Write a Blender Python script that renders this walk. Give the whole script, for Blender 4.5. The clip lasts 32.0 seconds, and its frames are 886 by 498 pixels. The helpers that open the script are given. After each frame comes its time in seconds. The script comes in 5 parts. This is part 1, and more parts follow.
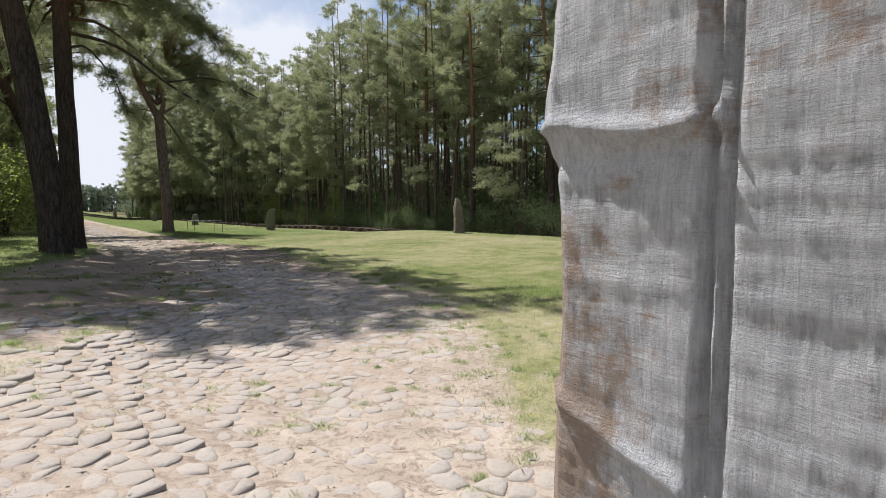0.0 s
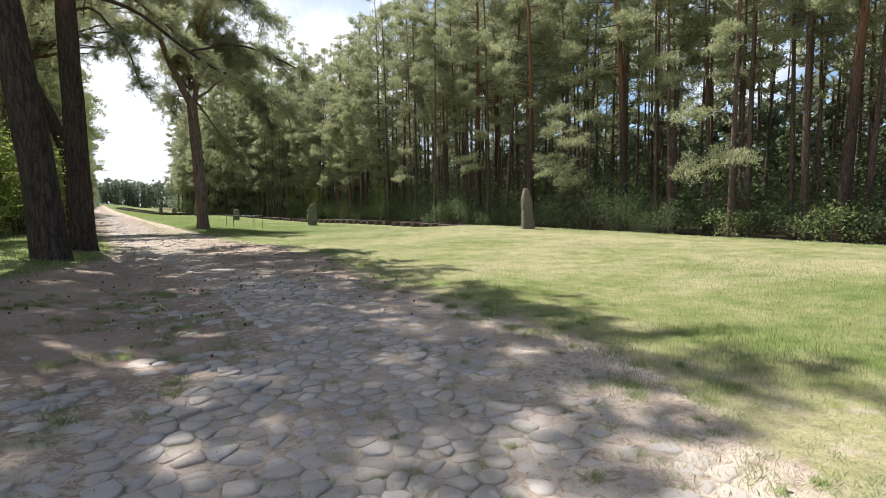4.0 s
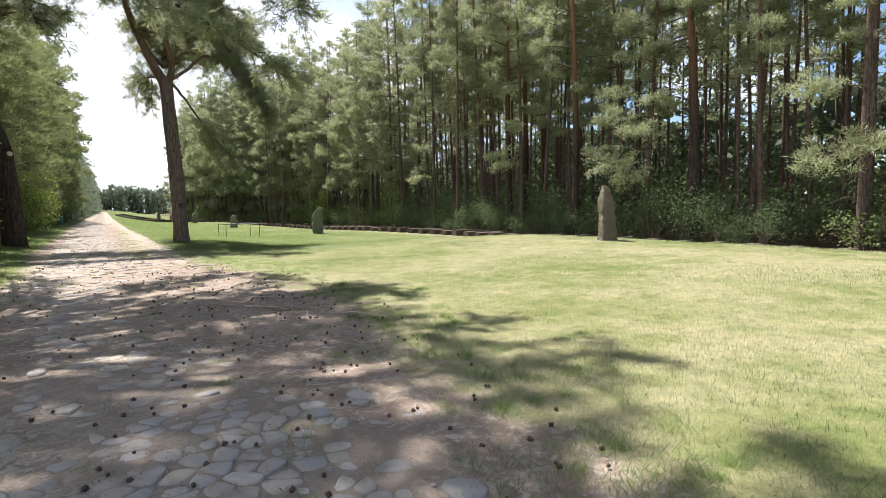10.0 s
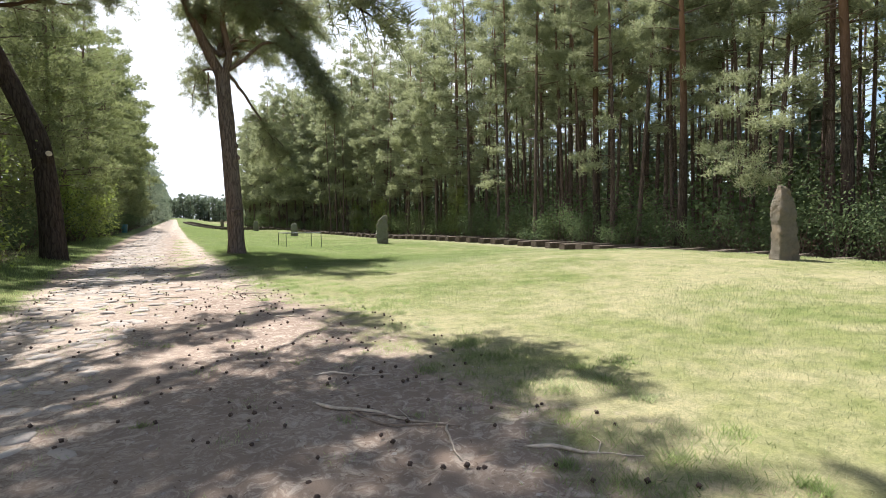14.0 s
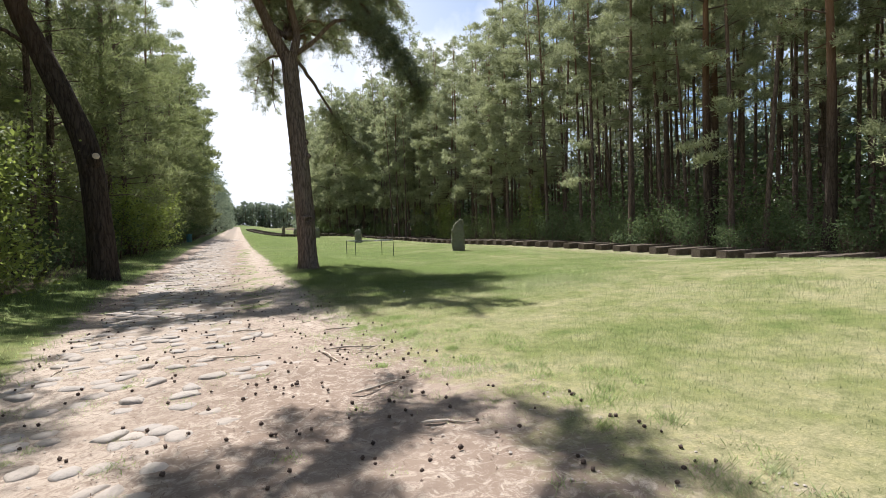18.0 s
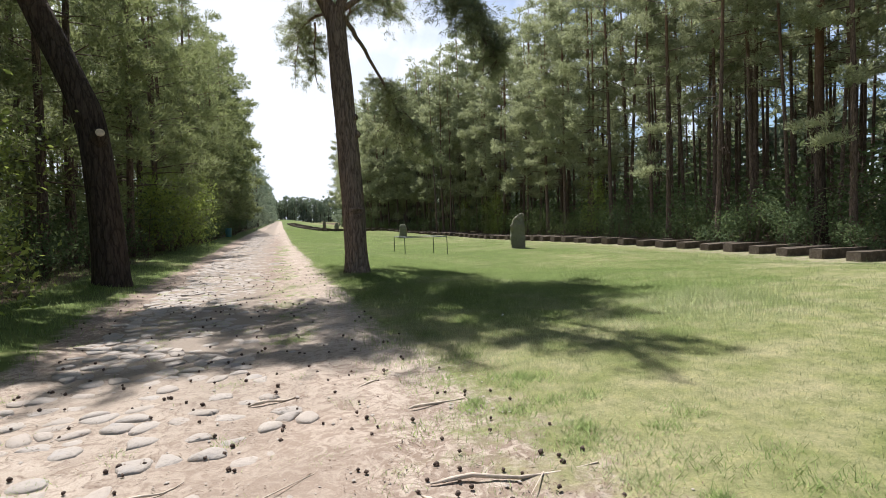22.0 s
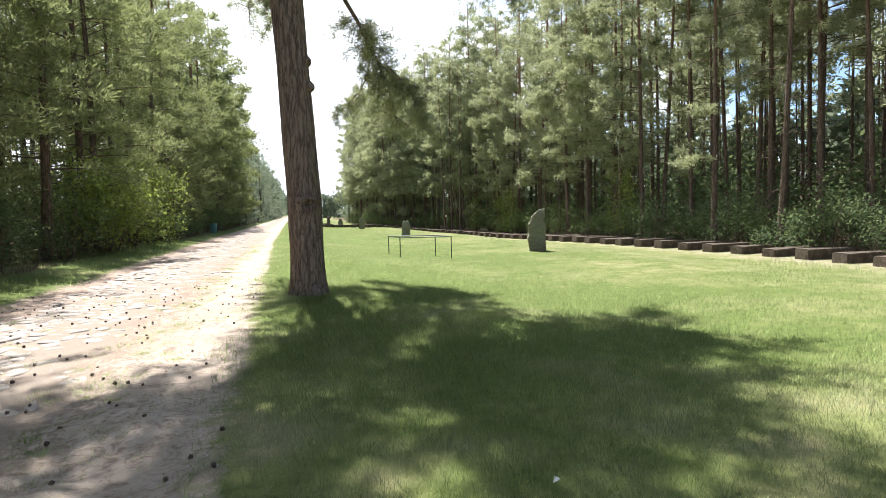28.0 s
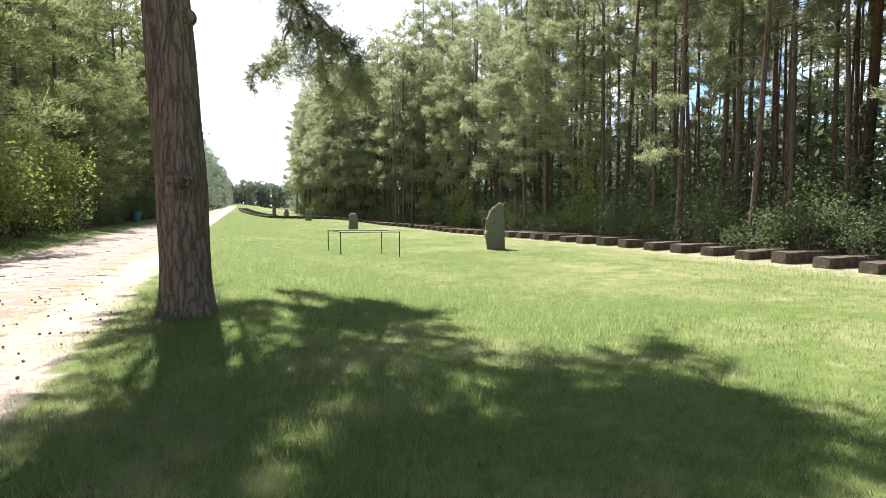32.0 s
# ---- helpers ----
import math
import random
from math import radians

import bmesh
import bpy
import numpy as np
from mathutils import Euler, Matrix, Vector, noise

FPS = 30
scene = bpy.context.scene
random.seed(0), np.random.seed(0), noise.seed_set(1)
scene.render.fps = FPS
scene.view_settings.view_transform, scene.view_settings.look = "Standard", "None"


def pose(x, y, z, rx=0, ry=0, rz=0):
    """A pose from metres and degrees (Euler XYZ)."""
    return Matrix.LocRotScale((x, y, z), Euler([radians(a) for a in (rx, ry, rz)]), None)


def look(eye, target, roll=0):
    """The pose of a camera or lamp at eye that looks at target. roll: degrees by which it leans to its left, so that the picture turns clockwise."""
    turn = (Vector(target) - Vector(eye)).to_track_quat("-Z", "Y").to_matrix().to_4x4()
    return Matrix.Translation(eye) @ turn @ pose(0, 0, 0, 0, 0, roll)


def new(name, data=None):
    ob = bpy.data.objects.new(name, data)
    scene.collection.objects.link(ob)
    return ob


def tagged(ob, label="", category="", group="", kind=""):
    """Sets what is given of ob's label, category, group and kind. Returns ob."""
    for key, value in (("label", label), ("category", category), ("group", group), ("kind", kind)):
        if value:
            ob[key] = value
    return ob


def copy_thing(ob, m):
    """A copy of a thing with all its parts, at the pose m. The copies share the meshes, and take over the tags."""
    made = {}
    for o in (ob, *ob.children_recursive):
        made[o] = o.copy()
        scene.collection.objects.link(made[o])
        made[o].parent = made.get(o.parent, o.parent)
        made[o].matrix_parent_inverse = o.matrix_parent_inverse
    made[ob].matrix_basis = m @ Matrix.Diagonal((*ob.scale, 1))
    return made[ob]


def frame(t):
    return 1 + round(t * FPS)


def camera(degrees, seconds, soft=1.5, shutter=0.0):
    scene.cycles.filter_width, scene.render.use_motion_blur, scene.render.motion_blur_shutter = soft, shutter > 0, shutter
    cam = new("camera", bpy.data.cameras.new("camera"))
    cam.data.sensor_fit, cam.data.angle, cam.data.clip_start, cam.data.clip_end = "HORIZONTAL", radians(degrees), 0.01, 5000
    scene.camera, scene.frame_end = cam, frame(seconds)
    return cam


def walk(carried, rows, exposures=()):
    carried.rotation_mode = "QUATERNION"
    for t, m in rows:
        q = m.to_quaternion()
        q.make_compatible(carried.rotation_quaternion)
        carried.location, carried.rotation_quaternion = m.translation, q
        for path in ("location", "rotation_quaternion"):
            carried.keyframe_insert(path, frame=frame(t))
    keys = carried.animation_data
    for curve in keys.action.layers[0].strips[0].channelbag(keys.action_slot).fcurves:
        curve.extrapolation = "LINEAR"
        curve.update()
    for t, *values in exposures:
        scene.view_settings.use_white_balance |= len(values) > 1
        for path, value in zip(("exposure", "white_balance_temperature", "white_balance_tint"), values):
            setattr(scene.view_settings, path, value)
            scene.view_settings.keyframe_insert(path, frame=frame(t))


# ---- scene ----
cam = camera(79.1, 32.0, 0.55)
ROWS = [
    (0.0, -0.005, -0.043, 1.502, -36.88, -4.21, -0.1),
    (0.5, 0.117, 0.494, 1.5, -35.02, -4.32, 0.13),
    (1.0, 0.19, 1.049, 1.489, -33.94, -4.39, 0.08),
    (1.5, 0.329, 1.575, 1.477, -33.51, -4.72, 0.19),
    (2.0, 0.492, 2.052, 1.458, -33.18, -4.95, 0.35),
    (2.5, 0.713, 2.492, 1.447, -33.16, -4.98, 0.41),
    (3.0, 0.974, 2.937, 1.463, -33.11, -5.04, 0.55),
    (3.5, 1.186, 3.41, 1.462, -33.02, -4.95, 0.39),
    (4.0, 1.386, 3.917, 1.464, -32.74, -4.95, 0.41),
    (4.5, 1.503, 4.422, 1.461, -32.46, -4.76, 0.32),
    (6.5, 2.109, 6.574, 1.474, -33.08, -5.0, 0.76),
    (7.0, 2.248, 7.116, 1.484, -33.3, -4.96, 0.62),
    (7.5, 2.446, 7.696, 1.503, -33.36, -5.01, 0.75),
    (8.0, 2.639, 8.248, 1.502, -33.4, -4.93, 0.77),
    (8.5, 2.917, 8.761, 1.506, -33.36, -4.89, 0.96),
    (9.0, 3.144, 9.29, 1.505, -32.99, -4.83, 0.9),
    (9.5, 3.383, 9.776, 1.501, -32.8, -4.78, 0.9),
    (10.0, 3.599, 10.275, 1.495, -32.21, -4.58, 0.95),
    (10.5, 3.796, 10.791, 1.483, -31.78, -4.51, 0.88),
    (11.0, 3.946, 11.307, 1.509, -31.07, -4.53, 0.9),
    (11.5, 4.031, 11.865, 1.527, -29.99, -4.58, 0.68),
    (12.0, 4.153, 12.383, 1.519, -29.46, -4.33, 0.76),
    (12.5, 4.225, 12.932, 1.503, -29.21, -4.03, 0.68),
    (13.0, 4.31, 13.458, 1.496, -29.01, -3.87, 0.67),
    (13.5, 4.371, 14.064, 1.486, -27.93, -3.81, 0.88),
    (14.0, 4.407, 14.637, 1.495, -26.46, -3.63, 0.9),
    (14.5, 4.435, 15.235, 1.52, -24.08, -3.45, 1.36),
    (15.0, 4.413, 15.818, 1.514, -22.23, -3.31, 1.46),
    (15.5, 4.393, 16.4, 1.52, -21.79, -3.14, 1.58),
    (17.5, 4.296, 18.509, 1.592, -20.84, -3.02, 1.97),
    (18.0, 4.4, 18.974, 1.608, -20.83, -3.21, 2.09),
    (18.5, 4.447, 19.459, 1.594, -20.5, -3.47, 1.75),
    (19.0, 4.498, 19.954, 1.579, -19.98, -3.72, 1.72),
    (19.5, 4.426, 20.509, 1.564, -18.55, -3.75, 1.55),
    (20.0, 4.384, 21.018, 1.572, -18.0, -3.69, 1.59),
    (20.5, 4.375, 21.483, 1.6, -17.27, -3.6, 1.88),
    (21.0, 4.411, 21.922, 1.607, -16.95, -3.55, 1.98),
    (21.5, 4.509, 22.386, 1.609, -16.91, -3.68, 2.14),
    (22.0, 4.586, 22.83, 1.59, -16.78, -3.63, 2.02),
    (22.5, 4.728, 23.267, 1.565, -16.77, -3.65, 2.09),
    (23.0, 4.839, 23.677, 1.576, -16.74, -3.69, 1.93),
    (23.5, 4.921, 24.071, 1.588, -16.7, -3.79, 1.54),
    (24.0, 5.026, 24.489, 1.582, -16.7, -3.81, 1.64),
    (24.5, 5.092, 24.899, 1.566, -16.56, -3.84, 1.58),
    (25.0, 5.27, 25.293, 1.544, -16.45, -3.87, 1.72),
    (25.5, 5.474, 25.706, 1.56, -16.42, -3.96, 1.89),
    (27.5, 6.226, 27.308, 1.518, -16.12, -3.88, 1.47),
    (28.0, 6.403, 27.717, 1.534, -15.59, -3.97, 1.52),
    (28.5, 6.535, 28.171, 1.536, -15.3, -3.99, 1.27),
    (29.0, 6.752, 28.603, 1.548, -15.34, -4.08, 1.42),
    (29.5, 6.837, 28.979, 1.536, -15.86, -4.01, 1.15),
    (30.0, 6.935, 29.296, 1.517, -17.3, -4.01, 0.9),
    (30.5, 7.044, 29.604, 1.525, -18.38, -4.12, 0.87),
    (31.0, 7.102, 29.901, 1.52, -19.73, -4.21, 0.51),
    (31.5, 7.254, 30.156, 1.494, -20.45, -4.37, 0.45),
    (32.0, 7.39, 30.393, 1.489, -20.53, -4.76, 0.3),
]
walk(cam, [(t, pose(x, y, z, 90 + pitch, roll, yaw)) for t, x, y, z, yaw, pitch, roll in ROWS],
     exposures=[(t, e + 0.1, w, 12) for t, e, w in ((0.0, 0.42, 6270), (2.0, 0.66, 6340), (4.0, 0.88, 6350), (8.0, 1.07, 6310), (14.0, 1.08, 6240), (18.0, 0.78, 6190), (21.0, 0.68, 6150), (25.0, 1.07, 6160), (28.0, 1.44, 6240), (32.0, 1.5, 6240))])

# ---------------------------------------------------------------- light
SUN_EL, SUN_AZ = 60.0, -8.0          # azimuth from +y (ahead along the road), positive towards +x
world = bpy.data.worlds.new("sky")
scene.world = world
world.use_nodes = True
wn = world.node_tree.nodes
sky = wn.new("ShaderNodeTexSky")
sky.sky_type = "NISHITA"
sky.sun_disc = False
sky.sun_elevation, sky.sun_rotation = radians(SUN_EL), radians(SUN_AZ)
sky.air_density, sky.dust_density, sky.ozone_density = 1.0, 0.5, 3.0
wn["Background"].inputs["Strength"].default_value = 0.072
# white haze towards the sun, loose clouds and clear blue away from it
wl = world.node_tree.links
where = wn.new("ShaderNodeTexCoord")
split = wn.new("ShaderNodeSeparateXYZ")
wl.new(where.outputs["Generated"], split.inputs[0])
away = wn.new("ShaderNodeVectorMath")
away.operation = "DOT_PRODUCT"
wl.new(where.outputs["Generated"], away.inputs[0])
away.inputs[1].default_value = (0.80, -0.45, 0.55)
low = wn.new("ShaderNodeMapRange")
low.interpolation_type = "SMOOTHSTEP"
low.inputs[1].default_value, low.inputs[2].default_value = 0.42, -0.32
low.inputs[3].default_value, low.inputs[4].default_value = 0.0, 1.0
wl.new(away.outputs["Value"], low.inputs[0])
puff = wn.new("ShaderNodeTexNoise")
puff.inputs["Scale"].default_value, puff.inputs["Detail"].default_value = 4.2, 7.0
wl.new(where.outputs["Generated"], puff.inputs["Vector"])
cloud = wn.new("ShaderNodeMapRange")
cloud.inputs[1].default_value, cloud.inputs[2].default_value = 0.5, 0.62
cloud.inputs[3].default_value, cloud.inputs[4].default_value = 0.0, 0.7
wl.new(puff.outputs["Fac"], cloud.inputs[0])
both = wn.new("ShaderNodeMath")
both.use_clamp = True
wl.new(low.outputs[0], both.inputs[0])
wl.new(cloud.outputs[0], both.inputs[1])
haze = wn.new("ShaderNodeMix")
haze.data_type = "RGBA"
wl.new(both.outputs[0], haze.inputs[0])
wl.new(sky.outputs[0], haze.inputs[6])
haze.inputs[7].default_value = (8.2, 8.5, 9.0, 1)
wl.new(haze.outputs[2], wn["Background"].inputs["Color"])
sun_data = bpy.data.lights.new("sun", "SUN")
sun_data.energy, sun_data.angle, sun_data.color = 5.0, radians(0.5), (1.0, 0.955, 0.905)
sun = new("sun", sun_data)
ce, se = math.cos(radians(SUN_EL)), math.sin(radians(SUN_EL))
sun.matrix_world = look((0, 0, 60), (-math.sin(radians(SUN_AZ)) * ce, -math.cos(radians(SUN_AZ)) * ce, 60 - se))

# ---------------------------------------------------------------- materials


class Mat:
    """A small wrapper that builds node materials."""

    def __init__(self, name, rough=0.8, spec=0.3):
        self.m = bpy.data.materials.new(name)
        self.m.use_nodes = True
        self.n, self.l = self.m.node_tree.nodes, self.m.node_tree.links
        self.b = self.n["Principled BSDF"]
        self.out = self.n["Material Output"]
        self.b.inputs["Roughness"].default_value = rough
        self.b.inputs["Specular IOR Level"].default_value = spec
        self.tc = self.n.new("ShaderNodeTexCoord")

    def coords(self, scale=(1, 1, 1), space="Object"):
        mp = self.n.new("ShaderNodeMapping")
        mp.inputs["Scale"].default_value = scale
        self.l.new(self.tc.outputs[space], mp.inputs[0])
        return mp.outputs[0]

    def noise(self, scale, detail=4.0, vec=None, rough=0.55, dist=0.0):
        t = self.n.new("ShaderNodeTexNoise")
        t.inputs["Scale"].default_value, t.inputs["Detail"].default_value = scale, detail
        t.inputs["Roughness"].default_value, t.inputs["Distortion"].default_value = rough, dist
        self.l.new(vec if vec is not None else self.tc.outputs["Object"], t.inputs["Vector"])
        return t.outputs["Fac"]

    def voronoi(self, scale, vec=None, feature="F1", out="Distance"):
        t = self.n.new("ShaderNodeTexVoronoi")
        t.feature = feature
        t.inputs["Scale"].default_value = scale
        self.l.new(vec if vec is not None else self.tc.outputs["Object"], t.inputs["Vector"])
        return t.outputs[out]

    def ramp(self, fac, stops):
        r = self.n.new("ShaderNodeValToRGB")
        els = r.color_ramp.elements
        while len(els) < len(stops):
            els.new(0.5)
        for e, (p, c) in zip(els, stops):
            e.position = p
            e.color = (*c, 1) if len(c) == 3 else c
        self.l.new(fac, r.inputs[0])
        return r.outputs[0]

    def mix(self, fac, a, b, mode="MIX"):
        x = self.n.new("ShaderNodeMix")
        x.data_type, x.blend_type = "RGBA", mode
        for sock, v in ((x.inputs[0], fac), (x.inputs[6], a), (x.inputs[7], b)):
            if isinstance(v, (int, float)):
                sock.default_value = v
            elif isinstance(v, tuple):
                sock.default_value = (*v, 1)
            else:
                self.l.new(v, sock)
        return x.outputs[2]

    def math(self, op, a, b=0.0):
        x = self.n.new("ShaderNodeMath")
        x.operation = op
        for sock, v in zip(x.inputs, (a, b)):
            if isinstance(v, (int, float)):
                sock.default_value = v
            else:
                self.l.new(v, sock)
        return x.outputs[0]

    def attr(self, name):
        a = self.n.new("ShaderNodeAttribute")
        a.attribute_name = name
        return a.outputs["Fac"]

    def island(self):
        return self.n.new("ShaderNodeNewGeometry").outputs["Random Per Island"]

    def each(self):
        return self.n.new("ShaderNodeObjectInfo").outputs["Random"]

    def color(self, c):
        self.l.new(c, self.b.inputs["Base Color"])
        return self

    def bump(self, height, strength=0.5, dist=0.02):
        b = self.n.new("ShaderNodeBump")
        b.inputs["Strength"].default_value, b.inputs["Distance"].default_value = strength, dist
        self.l.new(height, b.inputs["Height"])
        self.l.new(b.outputs[0], self.b.inputs["Normal"])
        return self

    def translucent(self, colour, share):
        t = self.n.new("ShaderNodeBsdfTranslucent")
        mx = self.n.new("ShaderNodeMixShader")
        mx.inputs[0].default_value = share
        self.l.new(colour, t.inputs["Color"])
        self.l.new(self.b.outputs[0], mx.inputs[1])
        self.l.new(t.outputs[0], mx.inputs[2])
        self.l.new(mx.outputs[0], self.out.inputs["Surface"])
        return self


def ground_material():
    k = Mat("ground_sand_and_turf", 0.95, 0.1)
    big = k.noise(0.35, 5)
    mid = k.noise(2.2, 6)
    fine = k.noise(38, 5, rough=0.7)
    grit = k.noise(160, 3, rough=0.7)
    litter = k.noise(9, 6, k.coords((1, 1, 1)), 0.75, 1.2)
    sand = k.ramp(mid, [(0.28, (0.30, 0.25, 0.2)), (0.5, (0.41, 0.346, 0.278)), (0.7, (0.50, 0.43, 0.352))])
    patchy = k.noise(0.55, 4)
    needles = k.math("MULTIPLY", k.math("ADD", litter, k.math("MULTIPLY", k.attr("litter"), 0.1)), 1.0)
    sand = k.mix(k.ramp(needles, [(0.48, (0, 0, 0)), (0.62, (0.85, 0.85, 0.85))]), sand, (0.19, 0.138, 0.105))
    sand = k.mix(k.ramp(patchy, [(0.48, (0, 0, 0)), (0.66, (0.6, 0.6, 0.6))]), sand, (0.30, 0.238, 0.186))
    sand = k.mix(k.ramp(grit, [(0.3, (0.7, 0.7, 0.7)), (0.52, (0, 0, 0))]), sand, (0.2, 0.15, 0.11))
    sand = k.mix(k.math("MULTIPLY", k.attr("joint"), 0.8), sand, (0.25, 0.208, 0.165))
    dry = k.math("ADD", k.math("ADD", k.math("MULTIPLY", k.math("SUBTRACT", big, 0.5), 1.0), k.math("MULTIPLY", k.math("SUBTRACT", k.noise(1.7, 5), 0.5), 0.9)), k.math("ADD", k.math("MULTIPLY", k.attr("dry"), 0.5), 0.3))
    turf = k.ramp(dry, [(0.3, (0.095, 0.13, 0.033)), (0.55, (0.175, 0.185, 0.07)), (0.85, (0.30, 0.27, 0.15))])
    turf = k.mix(1.0, turf, k.ramp(k.noise(6.5, 5, rough=0.65), [(0.3, (0.6, 0.64, 0.58)), (0.5, (1, 1, 1)), (0.7, (1.2, 1.17, 1.1))]), "MULTIPLY")
    turf = k.mix(k.ramp(fine, [(0.35, (0.5, 0.5, 0.5)), (0.65, (0, 0, 0))]), turf, (0.07, 0.085, 0.03))
    floor = k.ramp(mid, [(0.3, (0.055, 0.04, 0.026)), (0.6, (0.10, 0.07, 0.042)), (0.8, (0.07, 0.085, 0.03))])
    edge = k.math("ADD", k.attr("bare"), k.math("MULTIPLY", k.math("SUBTRACT", k.noise(3.2, 6, rough=0.7), 0.5), 1.5))
    c = k.mix(k.ramp(edge, [(0.3, (0, 0, 0)), (0.68, (1, 1, 1))]), turf, sand)
    wood = k.math("ADD", k.attr("woodland"), k.math("MULTIPLY", k.math("SUBTRACT", k.noise(0.9, 5), 0.5), 0.8))
    c = k.mix(k.ramp(wood, [(0.4, (0, 0, 0)), (0.6, (1, 1, 1))]), c, floor)
    k.color(c)
    h = k.math("ADD", k.math("MULTIPLY", fine, 0.6), k.math("MULTIPLY", mid, 1.5))
    return k.bump(h, 0.6, 0.03).m


def cobble_material():
    k = Mat("field_stone", 0.88, 0.2)
    spot = k.n.new("ShaderNodeNewGeometry").outputs["Position"]
    pick = k.math("FRACT", k.math("ADD", k.math("MULTIPLY", k.each(), 7.3), k.math("MULTIPLY", k.island(), 3.1)))
    tone = k.ramp(pick, [(0.0, (0.19, 0.2, 0.22)), (0.2, (0.27, 0.28, 0.3)), (0.4, (0.36, 0.31, 0.28)), (0.55, (0.25, 0.22, 0.19)), (0.75, (0.3, 0.31, 0.33)), (1.0, (0.46, 0.43, 0.39))])
    tone2 = k.ramp(k.island(), [(0.0, (0.85, 0.86, 0.88)), (0.4, (1.0, 0.99, 0.98)), (0.75, (1.08, 1.04, 0.99)), (1.0, (1.3, 1.26, 1.2))])
    c = k.mix(1.0, tone, tone2, "MULTIPLY")
    dust = k.noise(4.0, 6, spot, 0.7)
    along = k.n.new("ShaderNodeSeparateXYZ")
    k.l.new(spot, along.inputs[0])
    # less pale dust between y 7.6 and 14.4: tree shade put into the colour
    lit_dust = k.ramp(k.math("MULTIPLY", along.outputs["Y"], 0.025), [(0.06, (0.3, 0.3, 0.3)), (0.19, (0, 0, 0)), (0.36, (0, 0, 0)), (0.43, (0.14, 0.14, 0.14))])
    dust = k.math("ADD", dust, lit_dust)
    c = k.mix(k.ramp(dust, [(0.32, (0.1, 0.1, 0.1)), (0.58, (0.85, 0.85, 0.85))]), c, (0.35, 0.306, 0.257))
    n = k.noise(30, 6, spot, 0.75)
    c = k.mix(k.ramp(n, [(0.3, (0.6, 0.6, 0.6)), (0.47, (0, 0, 0))]), c, (0.19, 0.165, 0.14))
    k.color(c)
    return k.bump(k.math("ADD", n, k.math("MULTIPLY", dust, 3.0)), 0.6, 0.012).m


def foliage_material(name, dark, light, share=0.4, sun_tint=(0.2, 0.26, 0.05), rough=0.55, gloss=0.35, clump=1.7):
    k = Mat(name, rough, gloss)
    # noise paints shaded hollows and lit clumps into the foliage colour
    clump_shade = k.ramp(k.noise(clump, 3), [(0.4, (0, 0, 0)), (0.62, (1, 1, 1))])
    v = k.math("ADD", k.math("ADD", k.math("MULTIPLY", k.island(), 0.35), k.math("MULTIPLY", k.each(), 0.2)), k.math("MULTIPLY", clump_shade, 0.45))
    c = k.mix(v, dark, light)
    # broad patches are tinted as if sunlit
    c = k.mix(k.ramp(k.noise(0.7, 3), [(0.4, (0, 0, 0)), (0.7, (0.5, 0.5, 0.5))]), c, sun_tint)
    k.color(c)
    t = k.mix(0.55, c, sun_tint)
    return k.translucent(t, share).m


def bark_material(name, low, high, orange, z0, z1, scale=1.0):
    k = Mat(name, 0.95, 0.1)
    w = k.coords((11 * scale, 11 * scale, 1.5 * scale))
    n = k.noise(1.6, 8, w, 0.7, 0.6)
    warp = k.n.new("ShaderNodeVectorMath")
    warp.operation = "MULTIPLY_ADD"
    nz = k.n.new("ShaderNodeTexNoise")
    nz.inputs["Scale"].default_value, nz.inputs["Detail"].default_value = 0.9, 4.0
    k.l.new(k.coords((9 * scale, 9 * scale, 3 * scale)), nz.inputs["Vector"])
    k.l.new(nz.outputs["Color"], warp.inputs[0])
    warp.inputs[1].default_value = (1.8, 1.8, 1.4)
    k.l.new(k.coords((12 * scale, 12 * scale, 1.7 * scale)), warp.inputs[2])
    pl = k.math("MULTIPLY", k.voronoi(1.0, warp.outputs[0], "DISTANCE_TO_EDGE"), 0.9)
    c = k.ramp(n, [(0.3, low), (0.68, high)])
    c = k.mix(k.ramp(k.math("ADD", pl, k.math("MULTIPLY", k.math("SUBTRACT", n, 0.5), 0.3)), [(0.0, (0.55, 0.55, 0.55)), (0.13, (0, 0, 0))]), c, tuple(v * 0.35 for v in low))
    sep = k.n.new("ShaderNodeSeparateXYZ")
    k.l.new(k.tc.outputs["Object"], sep.inputs[0])
    mr = k.n.new("ShaderNodeMapRange")
    mr.inputs[1].default_value, mr.inputs[2].default_value = z0, z1
    k.l.new(sep.outputs["Z"], mr.inputs[0])
    c = k.mix(mr.outputs[0], c, k.mix(n, orange, tuple(v * 0.55 for v in orange)))
    k.color(c)
    h = k.math("ADD", k.math("MULTIPLY", n, 0.5), k.math("MINIMUM", k.math("MULTIPLY", pl, 4.0), 0.6))
    return k.bump(h, 0.9, 0.035).m


def stone_material(name, grey, warm, moss):
    k = Mat(name, 0.9, 0.2)
    a, b, f = k.noise(1.3, 6, rough=0.65), k.noise(7, 6, rough=0.7), k.noise(55, 5, rough=0.7)
    c = k.ramp(b, [(0.25, tuple(v * 0.7 for v in grey)), (0.55, grey), (0.8, tuple(min(1, v * 1.25) for v in grey))])
    c = k.mix(k.ramp(a, [(0.46, (0, 0, 0)), (0.6, (0.8, 0.8, 0.8))]), c, warm)
    c = k.mix(k.ramp(k.noise(3.1, 6, rough=0.7), [(0.55, (0, 0, 0)), (0.7, (0.7, 0.7, 0.7))]), c, moss)
    k.color(c)
    return k.bump(k.math("ADD", k.math("MULTIPLY", b, 1.6), k.math("MULTIPLY", f, 0.6)), 1.0, 0.06).m


